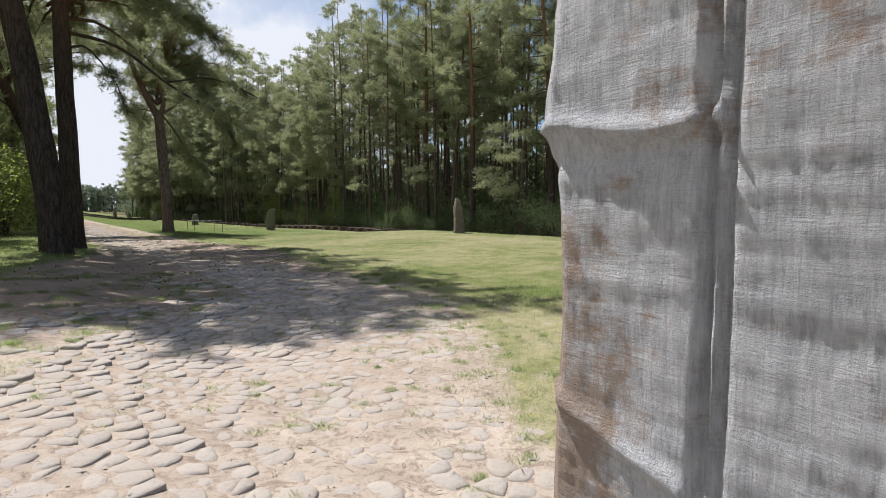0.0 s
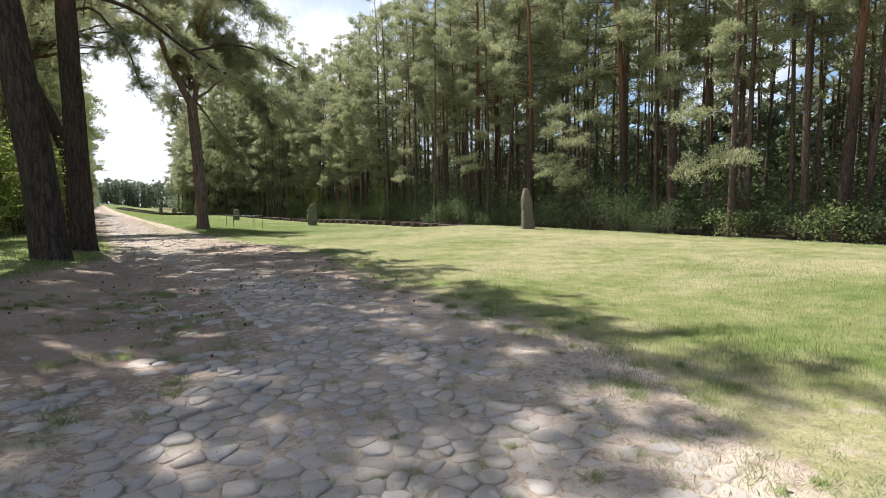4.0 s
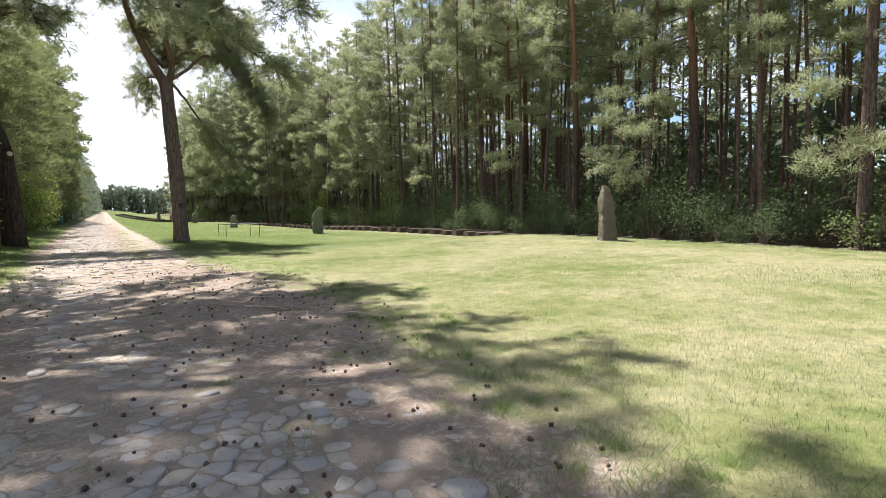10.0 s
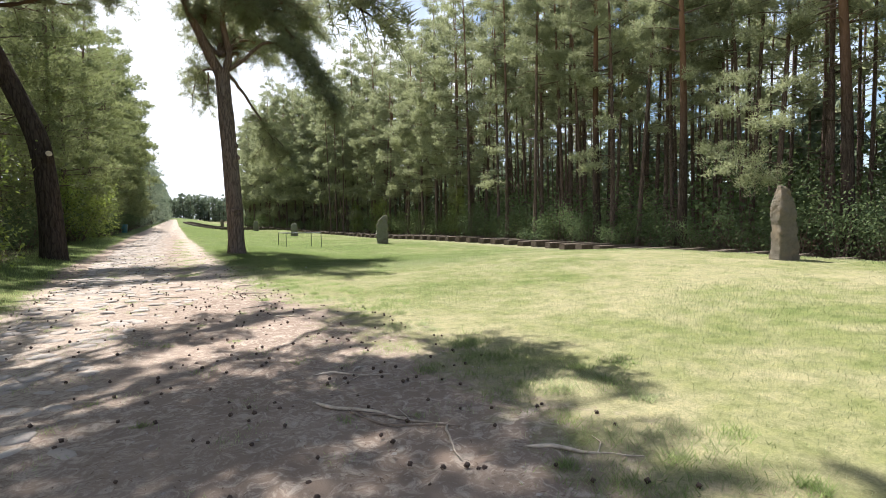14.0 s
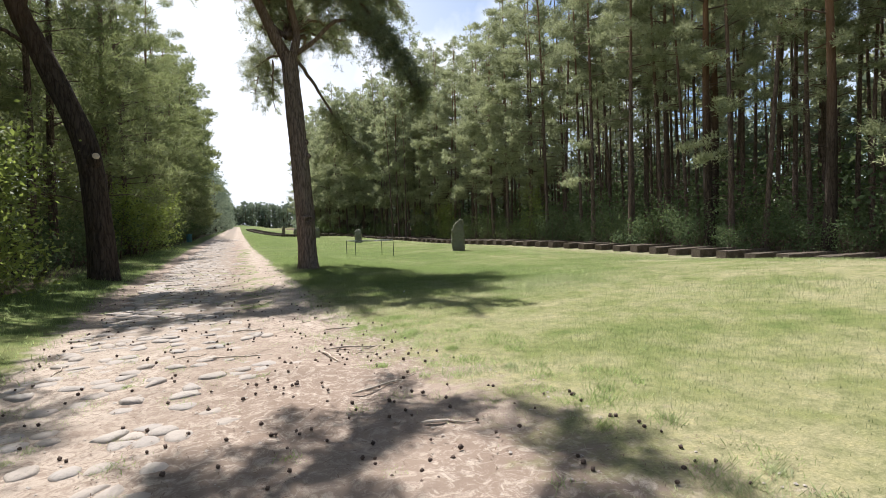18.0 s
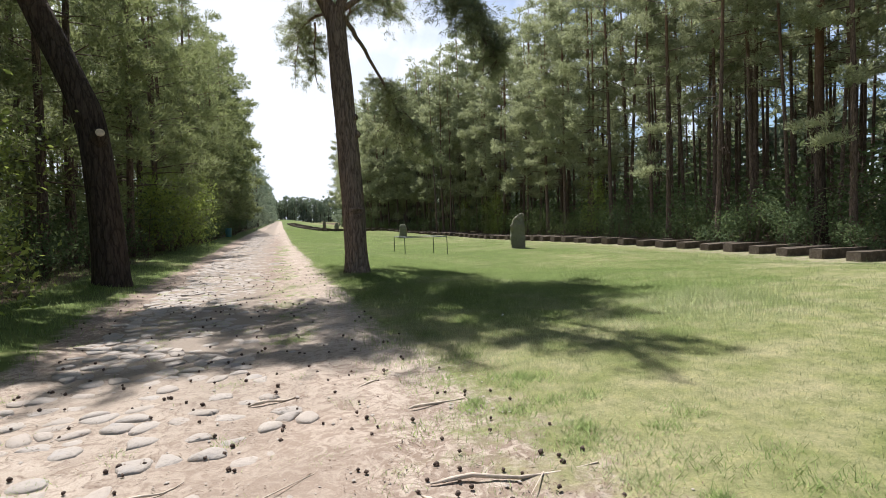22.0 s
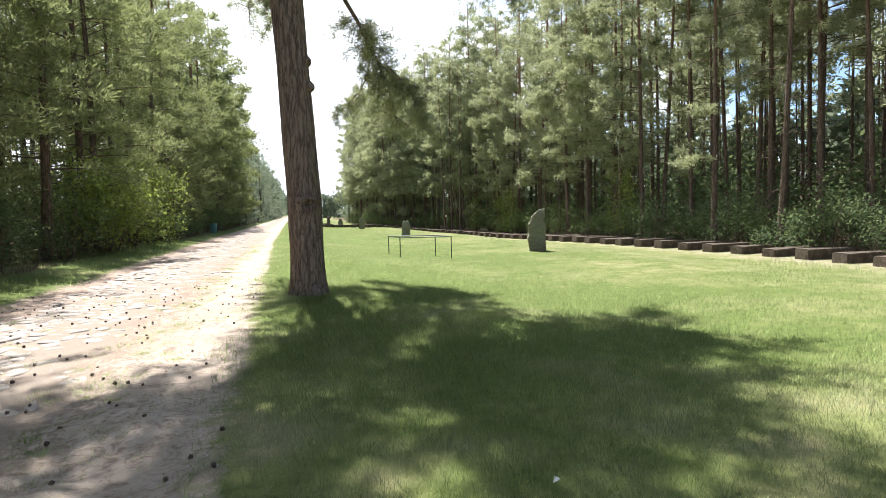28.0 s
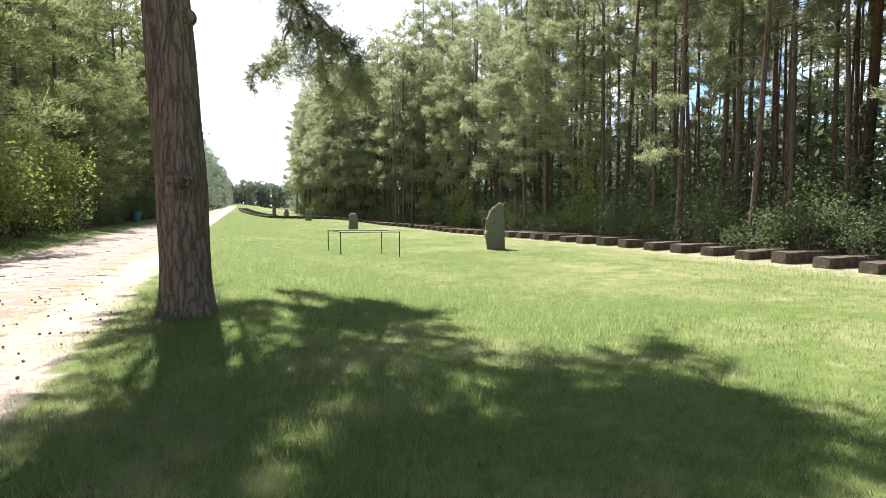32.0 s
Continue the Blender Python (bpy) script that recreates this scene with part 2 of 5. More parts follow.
def split_stone_material():
    """Pale split granite: fine ribs down and across, brown weathering in patches."""
    k = Mat("split_grey_granite", 0.85, 0.25)
    ribs = k.noise(1.0, 6, k.coords((120, 120, 12)), 0.7, 0.3)
    bands = k.noise(1.0, 6, k.coords((14, 14, 130)), 0.7, 0.4)
    pits = k.noise(60, 5, rough=0.75)
    lumps = k.noise(11, 6, rough=0.7)
    h = k.math("ADD", k.math("ADD", k.math("MULTIPLY", ribs, 0.8), bands), k.math("ADD", k.math("MULTIPLY", lumps, 0.4), k.math("MULTIPLY", pits, 0.7)))
    # groove shade put into the colour: low ribs and lumps are darker grey
    c = k.ramp(k.math("ADD", k.math("MULTIPLY", ribs, 0.5), k.math("MULTIPLY", lumps, 0.5)), [(0.34, (0.25, 0.255, 0.265)), (0.5, (0.43, 0.437, 0.45)), (0.66, (0.58, 0.582, 0.585))])
    spot = k.n.new("ShaderNodeSeparateXYZ")
    k.l.new(k.tc.outputs["Object"], spot.inputs[0])
    rim = k.math("MULTIPLY", k.math("MINIMUM", k.math("MAXIMUM", k.math("MULTIPLY", k.math("SUBTRACT", -0.12, spot.outputs["X"]), 3.0), 0.0), 1.0), k.math("MINIMUM", k.math("MAXIMUM", k.math("MULTIPLY", k.math("SUBTRACT", 1.9, spot.outputs["Z"]), 1.6), 0.0), 1.0))
    brown = k.math("ADD", k.math("ADD", k.noise(2.6, 7, rough=0.75), k.math("MULTIPLY", bands, 0.2)), k.math("MULTIPLY", k.math("SUBTRACT", rim, 0.35), 0.19))
    c = k.mix(k.ramp(brown, [(0.61, (0, 0, 0)), (0.7, (0.85, 0.85, 0.85))]), c, (0.27, 0.195, 0.14))
    c = k.mix(k.ramp(pits, [(0.3, (0.6, 0.6, 0.6)), (0.42, (0, 0, 0))]), c, (0.33, 0.31, 0.29))
    k.color(c)
    return k.bump(h, 1.0, 0.009).m


def concrete_material():
    k = Mat("weathered_concrete", 0.92, 0.15)
    b, f = k.noise(2.6, 7, rough=0.7), k.noise(45, 5, rough=0.7)
    c = k.ramp(b, [(0.3, (0.045, 0.035, 0.026)), (0.5, (0.10, 0.08, 0.06)), (0.7, (0.2, 0.165, 0.125))])
    c = k.mix(k.ramp(k.each(), [(0, (0, 0, 0)), (1, (0.5, 0.5, 0.5))]), c, (0.085, 0.068, 0.05))
    k.color(c)
    return k.bump(k.math("ADD", k.math("MULTIPLY", b, 2.0), f), 1.0, 0.04).m


def plain_material(name, colour, rough=0.6, metal=0.0, vary=0.25, scale=12):
    k = Mat(name, rough, 0.4)
    k.b.inputs["Metallic"].default_value = metal
    k.color(k.ramp(k.noise(scale, 5), [(0.3, tuple(v * (1 - vary) for v in colour)), (0.7, tuple(min(1, v * (1 + vary)) for v in colour))]))
    return k.m


def blade_material():
    k = Mat("grass_blade", 0.75, 0.12)
    up = k.n.new("ShaderNodeCombineXYZ")
    up.inputs[2].default_value = 1.0
    geo = k.n.new("ShaderNodeNewGeometry")
    soft = k.n.new("ShaderNodeVectorMath")
    soft.operation = "MULTIPLY_ADD"
    k.l.new(geo.outputs["Normal"], soft.inputs[0])
    soft.inputs[1].default_value = (0.16, 0.16, 0.16)
    k.l.new(up.outputs[0], soft.inputs[2])
    nrm = k.n.new("ShaderNodeVectorMath")
    nrm.operation = "NORMALIZE"
    k.l.new(soft.outputs[0], nrm.inputs[0])
    k.l.new(nrm.outputs[0], k.b.inputs["Normal"])
    dry = k.math("ADD", k.math("ADD", k.math("MULTIPLY", k.math("SUBTRACT", k.noise(0.35, 5), 0.5), 1.0), k.math("MULTIPLY", k.math("SUBTRACT", k.noise(1.7, 5), 0.5), 0.9)), k.math("ADD", k.math("MULTIPLY", k.attr("dry"), 0.5), 0.3))
    v = k.island()
    c = k.mix(v, (0.13, 0.195, 0.066), (0.285, 0.36, 0.13))
    old = k.mix(v, (0.43, 0.42, 0.3), (0.345, 0.37, 0.215))
    c = k.mix(k.ramp(dry, [(0.34, (0, 0, 0)), (0.7, (0.9, 0.9, 0.9))]), c, old)
    c = k.mix(k.ramp(dry, [(0.66, (0, 0, 0)), (0.95, (0.8, 0.8, 0.8))]), c, (0.45, 0.4, 0.29))
    c = k.mix(1.0, c, k.ramp(k.noise(6.5, 5, rough=0.65), [(0.3, (0.62, 0.66, 0.6)), (0.5, (1, 1, 1)), (0.7, (1.2, 1.17, 1.1))]), "MULTIPLY")
    k.color(c)
    return k.translucent(k.mix(0.45, c, (0.42, 0.5, 0.19)), 0.55).m


M_GROUND = ground_material()
M_COBBLE = cobble_material()
M_BLADE = blade_material()
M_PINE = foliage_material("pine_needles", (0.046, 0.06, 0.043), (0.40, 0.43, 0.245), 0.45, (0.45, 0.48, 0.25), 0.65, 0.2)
# darker needle copy for the verge: its shaded side is put into the colour
M_PINE_SHADED = foliage_material("shaded_pine_needles", (0.026, 0.04, 0.022), (0.30, 0.335, 0.16), 0.42, (0.36, 0.40, 0.16), 0.65, 0.18)
# distance haze painted in: the needle colours are paler and closer together
M_PINE_HAZED = foliage_material("hazed_pine_needles", (0.13, 0.165, 0.125), (0.23, 0.27, 0.19), 0.4, (0.25, 0.29, 0.18), 0.9, 0.05)
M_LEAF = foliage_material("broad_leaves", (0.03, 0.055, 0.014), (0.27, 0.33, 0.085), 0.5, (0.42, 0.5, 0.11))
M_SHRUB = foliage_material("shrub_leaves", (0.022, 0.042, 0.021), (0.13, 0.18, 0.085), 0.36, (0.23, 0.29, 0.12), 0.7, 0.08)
# lighter copy of the shrub leaves: light at the forest edge painted in
M_SHRUB_LIT = foliage_material("lit_shrub_leaves", (0.04, 0.07, 0.03), (0.2, 0.25, 0.105), 0.45, (0.3, 0.37, 0.13), 0.7, 0.12)
M_BARK = bark_material("pine_bark", (0.115, 0.086, 0.068), (0.28, 0.215, 0.172), (0.38, 0.215, 0.12), 7.0, 13.0)
M_BARK_WOOD = bark_material("forest_pine_bark", (0.085, 0.063, 0.052), (0.215, 0.158, 0.126), (0.28, 0.17, 0.108), 9.0, 18.0, 1.2)
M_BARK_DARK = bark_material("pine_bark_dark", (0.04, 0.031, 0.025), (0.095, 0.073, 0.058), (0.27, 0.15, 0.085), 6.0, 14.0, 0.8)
M_TWIG = plain_material("twig_bark", (0.12, 0.085, 0.06), 0.9)
M_STICK = plain_material("dry_stick", (0.43, 0.36, 0.285), 0.9, 0, 0.4)
M_ROOT = plain_material("root_bark", (0.2, 0.155, 0.12), 0.9, 0, 0.3)
M_LITTER = plain_material("needle_litter", (0.13, 0.085, 0.055), 0.9, 0, 0.5, 3)
M_CONE = plain_material("pine_cone_scales", (0.075, 0.05, 0.037), 0.9, 0, 0.4, 40)
M_STONE = stone_material("standing_stone_granite", (0.175, 0.155, 0.118), (0.25, 0.195, 0.13), (0.095, 0.10, 0.06))
M_STONE_GREY = split_stone_material()
M_STONE_MOSS = stone_material("mossy_standing_stone", (0.22, 0.22, 0.16), (0.25, 0.22, 0.15), (0.13, 0.16, 0.07))
M_CONC = concrete_material()
M_GREEN = plain_material("dark_green_paint", (0.03, 0.05, 0.03), 0.5)
M_CUT = plain_material("cut_wood", (0.62, 0.52, 0.38), 0.8, 0, 0.2)
M_BIN = plain_material("bin_paint", (0.05, 0.16, 0.17), 0.5)

# ---------------------------------------------------------------- plan


def sstep(a, b, x):
    t = np.clip((np.asarray(x, float) - a) / (b - a), 0, 1)
    return t * t * (3 - 2 * t)


def wob(x, y, s, seed=0.0):
    """Cheap smooth wobble in -1..1."""
    return (np.sin(x * s + 1.3 * np.sin(y * s * 0.7 + seed) + seed) + np.sin(y * s * 1.3 + 1.7 * np.sin(x * s * 0.6 - seed) + 2 * seed)) * 0.5


def bare_left(y):
    return np.interp(y, [-60, -40, -8, 2, 5, 12, 16, 18, 21, 26, 34, 43, 57, 140], [-3, -12, -9, -3.0, -1.8, -0.9, 0, 0.7, 1.5, 1.9, 1.3, 1.3, 1.0, 0.6])


def bare_right(y):
    return np.interp(y, [-60, -40, -8, -1, 2.5, 4, 5.7, 7.6, 9, 10.8, 14.5, 16.4, 18, 20.5, 23, 25, 26.5, 28, 29.5, 32, 36, 42, 60, 140], [3, 10, 8, 2.2, 2.7, 4.1, 5.0, 5.8, 6.0, 6.1, 6.6, 7.05, 7.3, 7.45, 7.2, 6.8, 6.6, 6.4, 6.2, 5.95, 5.85, 5.75, 5.3, 5.0])


def lush_line(y):
    """Where the sparse tufts beside the first cobbles turn into closed turf."""
    return np.interp(y, [-8, 1, 3, 4.4, 5.9, 8, 10], [7.5, 7.3, 7.1, 7.0, 6.4, 5.9, 5.9])


def sparse(x, y):
    return sstep(0.1, -0.7, x - lush_line(y) + 0.5 * wob(x, y, 2.0, 6.0)) * sstep(9.5, 7.5, y) * sstep(1.5, 0.4, bare_right(y) - x)


def cobble_left(y):
    return np.interp(y, [-8, 5, 6.6, 8.2, 9.6, 12, 17, 20, 22, 24, 28, 40, 140], [-2.5, -0.5, 0.3, 1.6, 2.85, 2.9, 2.9, 2.85, 2.5, 2.1, 2.1, 1.8, 1.5])


def cobble_right(y):
    return np.interp(y, [-8, 2.3, 4.5, 7, 9, 10.5, 13, 18, 22, 26, 30, 40, 140], [0.6, 3.2, 4.4, 4.7, 5.0, 5.2, 5.3, 4.9, 4.7, 4.9, 4.8, 4.3, 3.9])


def height(x, y):
    x, y = np.asarray(x, float), np.asarray(y, float)
    near = 0.2 * sstep(8, 16, x) - 0.95 * sstep(19.5, 25, x)
    far = -0.54 * sstep(6.4, 12.5, x) - 0.28 * sstep(19, 25, x) * (1 + 1.1 * sstep(55, 80, y))
    k = sstep(26, 42, y)
    h = near * (1 - k) + far * k + 0.22 * sstep(1.8, -0.6, x)
    h = h + 0.000016 * np.clip(y - 80, 0, 400) ** 2 * sstep(30, 10, x)
    return h + 0.012 * wob(x, y, 1.7, 1.0) + 0.008 * wob(x, y, 5.1, 2.0)


def dryness(x, y):
    """How parched the grass is: pale towards the open middle of the meadow, green by the trees."""
    x, y = np.asarray(x, float), np.asarray(y, float)
    near = 0.6 + 0.25 * sstep(6, 14, x) + 0.16 * wob(x, y, 0.7, 3.0) - 0.45 * sstep(3, 0, x) - 0.4 * sstep(9.5, 6.5, y) * sstep(6.3, 7.2, x) + 0.18 * sparse(x, y)
    near = near - 0.35 * np.exp(-((x - 19.6) / 0.9) ** 2)
    near = near + 0.4 * np.exp(-np.abs(x - bare_right(y)) / 0.7)
    far = -0.1 + 0.4 * np.exp(-np.abs(x - bare_right(y)) / 0.35) + 0.6 * sstep(10, 20, x) + 0.22 * wob(x, y, 0.45, 3.0)
    k = sstep(25, 37, y)
    return np.clip(near * (1 - k) + far * k, -0.3, 1)


def hz(x, y):
    return float(height(x, y))


def mesh_data(name, V, F, mat, smooth=False):
    me = bpy.data.meshes.new(name)
    V = np.asarray(V, np.float32)
    if isinstance(F, np.ndarray):
        k = F.shape[1]
        me.vertices.add(len(V))
        me.vertices.foreach_set("co", V.ravel())
        me.loops.add(F.size)
        me.loops.foreach_set("vertex_index", F.astype(np.int32).ravel())
        me.polygons.add(len(F))
        me.polygons.foreach_set("loop_start", np.arange(0, F.size, k, dtype=np.int32))
        me.update(calc_edges=True)
    else:
        me.from_pydata(V.tolist(), [], F)
    if smooth:
        me.polygons.foreach_set("use_smooth", np.ones(len(me.polygons), bool))
    me.materials.append(mat)
    return me


def part(name, data, parent, label="", place=(0, 0, 0)):
    ob = new(name, data)
    ob.parent = parent
    ob.location = place
    if label:
        tagged(ob, label)
    return ob


def thing(name, label, category, group="", kind="", m=None, data=None):
    ob = new(name, data)
    if m is not None:
        ob.matrix_world = m
    return tagged(ob, label, category, group, kind)


class Soup:
    """Collects vertices and triangles or quads into one mesh."""

    def __init__(self):
        self.v, self.f, self.c = [], [], 0

    def add(self, V, F):
        V = np.asarray(V, float).reshape(-1, 3)
        F = np.asarray(F, int)
        self.v.append(V)
        self.f.append(F + self.c)
        self.c += len(V)

    def data(self, name, mat, smooth=False):
        V = np.concatenate(self.v)
        widths = {f.shape[1] for f in self.f}
        F = np.concatenate(self.f) if len(widths) == 1 else [list(r) for f in self.f for r in f]
        return mesh_data(name, V, F, mat, smooth)


def smooth_line(points, n):
    """A Catmull-Rom line of n points through the given ones."""
    p = np.asarray(points, float)
    p = np.vstack([2 * p[0] - p[1], p, 2 * p[-1] - p[-2]])
    out = []
    for s in np.linspace(0, len(p) - 3 - 1e-6, n):
        i = int(s)
        t = s - i
        a, b, c, d = p[i:i + 4]
        out.append(0.5 * (2 * b + (c - a) * t + (2 * a - 5 * b + 4 * c - d) * t * t + (3 * b - a - 3 * c + d) * t ** 3))
    return np.array(out)


def tube(points, radii, sides, rough=0.0, rng=None, flare=0.0):
    """A tapered tube: vertices and quads."""
    P = np.asarray(points, float)
    n = len(P)
    T = np.gradient(P, axis=0)
    T /= np.linalg.norm(T, axis=1, keepdims=True) + 1e-9
    ref = np.where(np.abs(T[:, 2:3]) > 0.9, np.array([[1.0, 0, 0]]), np.array([[0, 0, 1.0]]))
    A = np.cross(ref, T)
    A /= np.linalg.norm(A, axis=1, keepdims=True)
    B = np.cross(T, A)
    ang = np.arange(sides) * 2 * np.pi / sides
    R = np.repeat(np.asarray(radii, float)[:, None], sides, 1)
    if rough and rng is not None:
        ph = rng.uniform(0, 6.28, 4)
        ss = np.linspace(0, 1, n)[:, None]
        R = R * (1 + rough * (np.sin(3 * ang + ph[0] + 5 * ss) + 0.7 * np.sin(5 * ang + ph[1] - 9 * ss)) + rough * 0.9 * rng.normal(size=(n, sides)))
        if flare:
            R = R * (1 + flare * np.exp(-ss * n / 3.0) * (1 + 0.5 * np.sin(4 * ang + ph[2])))
    V = P[:, None] + (A[:, None] * np.cos(ang)[None, :, None] + B[:, None] * np.sin(ang)[None, :, None]) * R[:, :, None]
    i, j = np.meshgrid(np.arange(n - 1), np.arange(sides), indexing="ij")
    j2 = (j + 1) % sides
    F = np.stack([i * sides + j, i * sides + j2, (i + 1) * sides + j2, (i + 1) * sides + j], -1).reshape(-1, 4)
    return V.reshape(-1, 3), F


def tufts(centres, dirs, rng, spikes, length, width, spread=0.9, rhomb=False):
    """Bunches of needle-like triangles at the centres, pointing roughly along dirs."""
    C = np.repeat(np.asarray(centres, float), spikes, 0)
    D = np.repeat(np.asarray(dirs, float), spikes, 0) + rng.normal(size=(len(C), 3)) * spread
    D /= np.linalg.norm(D, axis=1, keepdims=True) + 1e-9
    W = np.cross(D, rng.normal(size=(len(C), 3)))
    W /= np.linalg.norm(W, axis=1, keepdims=True) + 1e-9
    L = length * rng.uniform(0.6, 1.25, (len(C), 1))
    C = C + rng.normal(size=C.shape) * length * 0.25
    w = width * rng.uniform(0.7, 1.3, (len(C), 1)) * 0.5
    mid = C + D * L * 0.45
    V = np.stack([C, mid - W * w, C + D * L, mid + W * w], 1).reshape(-1, 3)
    b = np.arange(len(C))[:, None] * 4
    if rhomb:
        return V, b + np.array([[0, 1, 2, 3]])
    V = np.stack([C - W * w, C + W * w, C + D * L], 1).reshape(-1, 3)
    return V, np.arange(len(C))[:, None] * 3 + np.array([[0, 1, 2]])


# ---------------------------------------------------------------- ground, one sheet


def make_ground():
    def steps(lo, hi, fine, out):
        g = list(np.arange(lo, hi, fine))
        s, x = fine, hi
        while x < out:
            g.append(x)
            s *= 1.17
            x += s
        g.append(out)
        s, x = fine, lo
        left = []
        while x > -out:
            s *= 1.17
            x -= s
            left.append(x)
        return np.array(sorted(set(left + g)))
    gx, gy = steps(-3.0, 12.0, 0.15, 1500), steps(-1.0, 44.0, 0.15, 2500)
    X, Y = np.meshgrid(gx, gy)
    Z = height(X, Y)
    inside = sstep(0, 0.5, X - bare_left(Y)) * sstep(0, 0.9, bare_right(Y) - X) * sstep(200, 140, Y)
    rng = np.random.default_rng(3)
    paved = sstep(0.0, 0.5, X - cobble_left(Y)) * sstep(0.0, 0.8, cobble_right(Y) - X)
    Z = Z + inside * (0.010 * rng.normal(size=Z.shape) * (Y < 60) + 0.022 * wob(X, Y, 3.3, 4.0)) * (1 - 0.85 * paved)
    n, m = X.shape
    i, j = np.meshgrid(np.arange(n - 1), np.arange(m - 1), indexing="ij")
    F = np.stack([i * m + j, i * m + j + 1, (i + 1) * m + j + 1, (i + 1) * m + j], -1).reshape(-1, 4)
    me = mesh_data("ground", np.stack([X, Y, Z], -1).reshape(-1, 3), F, M_GROUND, True)
    wide = (0.9 + 0.6 * wob(X, Y, 0.9, 7.0)) * (1 - 0.55 * sstep(29, 32, Y)) + 1.1 * sstep(12, 15, Y) * sstep(29, 26, Y)
    bare = sstep(-0.6, 0.5, X - bare_left(Y)) * sstep(-wide * 0.5, wide * 1.1, bare_right(Y) - X) * sstep(420, 300, Y)
    wood = np.maximum(sstep(27.2, 29.0, X), sstep(0.2, -1.5, X) * sstep(26, 33, Y)) * (Y < 400)
    bare = np.maximum(bare, 0.28 * sparse(X, Y))
    bare = bare - 0.42 * np.exp(-((X - 4.65) / 0.28) ** 2) * sstep(29, 33, Y) * sstep(70, 50, Y) * (0.6 + 0.5 * wob(X, Y, 1.9, 2.0))
    bare = np.maximum(bare, 0.46 * sstep(23.2, 24.6, X) * (Y < 110) * (X < 60))
    litter = sstep(9, 13, Y) * sstep(30, 24, Y) * sstep(2.6, 4.4, X) + 1.5 * sstep(0.9, -1.0, X - cobble_left(Y)) * sstep(6, 10, Y) * sstep(23, 17, Y) + 1.1 * sstep(28, 32, Y) * sstep(90, 60, Y) * sstep(5.0, 4.2, X)
    # joint dirt, made darker from y 6.5 to 17 to deepen the trees' shade
    joint = sstep(0.0, 0.5, X - cobble_left(Y)) * sstep(0.0, 0.8, cobble_right(Y) - X) * (0.15 + 0.6 * sstep(6.5, 9, Y) * sstep(17, 14.5, Y) + 1.05 * sstep(26, 31, Y))
    for name, val in (("bare", bare), ("woodland", wood), ("dry", dryness(X, Y)), ("litter", litter), ("joint", joint)):
        a = me.attributes.new(name, "FLOAT", "POINT")
        a.data.foreach_set("value", val.astype(np.float32).ravel())
    return tagged(new("ground", me), "flat ground of pale sand and mown dry grass", "ground", kind="structure")


make_ground()

# ---------------------------------------------------------------- grass


def in_bare(x, y):
    """1 on bare sand, falling off unevenly into the grass."""
    crisp = 1 - 0.6 * sstep(29, 32, y)
    d = bare_right(y) - x + (0.5 * wob(x, y, 2.1, 3.0) + 0.45 * wob(x, y, 6.3, 1.0)) * crisp
    e = x - bare_left(y) + 0.2 * wob(x, y, 4.1, 2.0)
    b = sstep(-1.1 * crisp - 1.3 * sstep(12, 15, y) * sstep(29, 26, y), 1.3 * crisp, d) * sstep(-0.2, 0.35, e)
    thin = np.clip(0.2 + 0.9 * wob(x, y, 6.2, 2.0) * wob(x, y, 9.0, 4.0) + 0.45 * wob(x, y, 2.9, 1.0), 0.05, 0.98)
    k = sparse(x, y)
    return b * (1 - k) + k * thin


def grass(name, label, x0, x1, y0, y1, density, tall, width, seed, keep=None):
    rng = np.random.default_rng(seed)
    n = int((x1 - x0) * (y1 - y0) * density)
    x, y = rng.uniform(x0, x1, n), rng.uniform(y0, y1, n)
    clump = 0.55 + 0.45 * wob(x, y, 2.6, 0.5) * wob(x, y, 0.8, 1.5)
    ok = (rng.random(n) < 0.35 + 0.65 * clump) & (rng.random(n) > in_bare(x, y) * 0.996)
    if keep is not None:
        ok &= keep(x, y)
    x, y = x[ok], y[ok]
    n = len(x)
    z = height(x, y) - 0.01
    h = tall * rng.uniform(0.45, 1.3, n) * (0.8 + 0.5 * np.clip(wob(x, y, 0.9, 2.2), 0, 1)) * (1 - 0.45 * dryness(x, y)) * (1 + 0.25 * sparse(x, y))
    a = rng.uniform(0, 6.283, n)
    lean = rng.uniform(0.1, 0.75, n) * h
    la = rng.uniform(0, 6.283, n)
    w = width * rng.uniform(0.6, 1.3, n) * 0.5
    base = np.stack([x, y, z], -1)
    side = np.stack([np.cos(a) * w, np.sin(a) * w, 0 * w], -1)
    tip = base + np.stack([np.cos(la) * lean, np.sin(la) * lean, h], -1)
    V = np.stack([base - side, base + side, tip], 1).reshape(-1, 3)
    F = np.arange(n * 3).reshape(-1, 3)
    me = mesh_data(name, V, F, M_BLADE)
    me.attributes.new("dry", "FLOAT", "POINT").data.foreach_set("value", np.repeat(dryness(x, y), 3).astype(np.float32))
    return tagged(new(name, me), label, "grass", kind="stuff")


grass("meadow_grass", "short sunlit meadow grass beside the road", 2.5, 11.0, 0.5, 46, 1050, 0.06, 0.008, 11)
grass("meadow_grass", "short pale meadow grass in the open sun", 11.0, 15.5, 1, 46, 640, 0.06, 0.012, 16)
grass("meadow_grass", "pale dry meadow grass towards the sleepers", 15.5, 28, 2, 62, 330, 0.055, 0.016, 12)
grass("meadow_grass", "green grass of the far meadow", 5, 26, 46, 125, 110, 0.075, 0.024, 13)
grass("meadow_grass", "thick fresh grass round the foot of the old pine", 5.2, 12.5, 28.2, 43, 1500, 0.095, 0.006, 17)
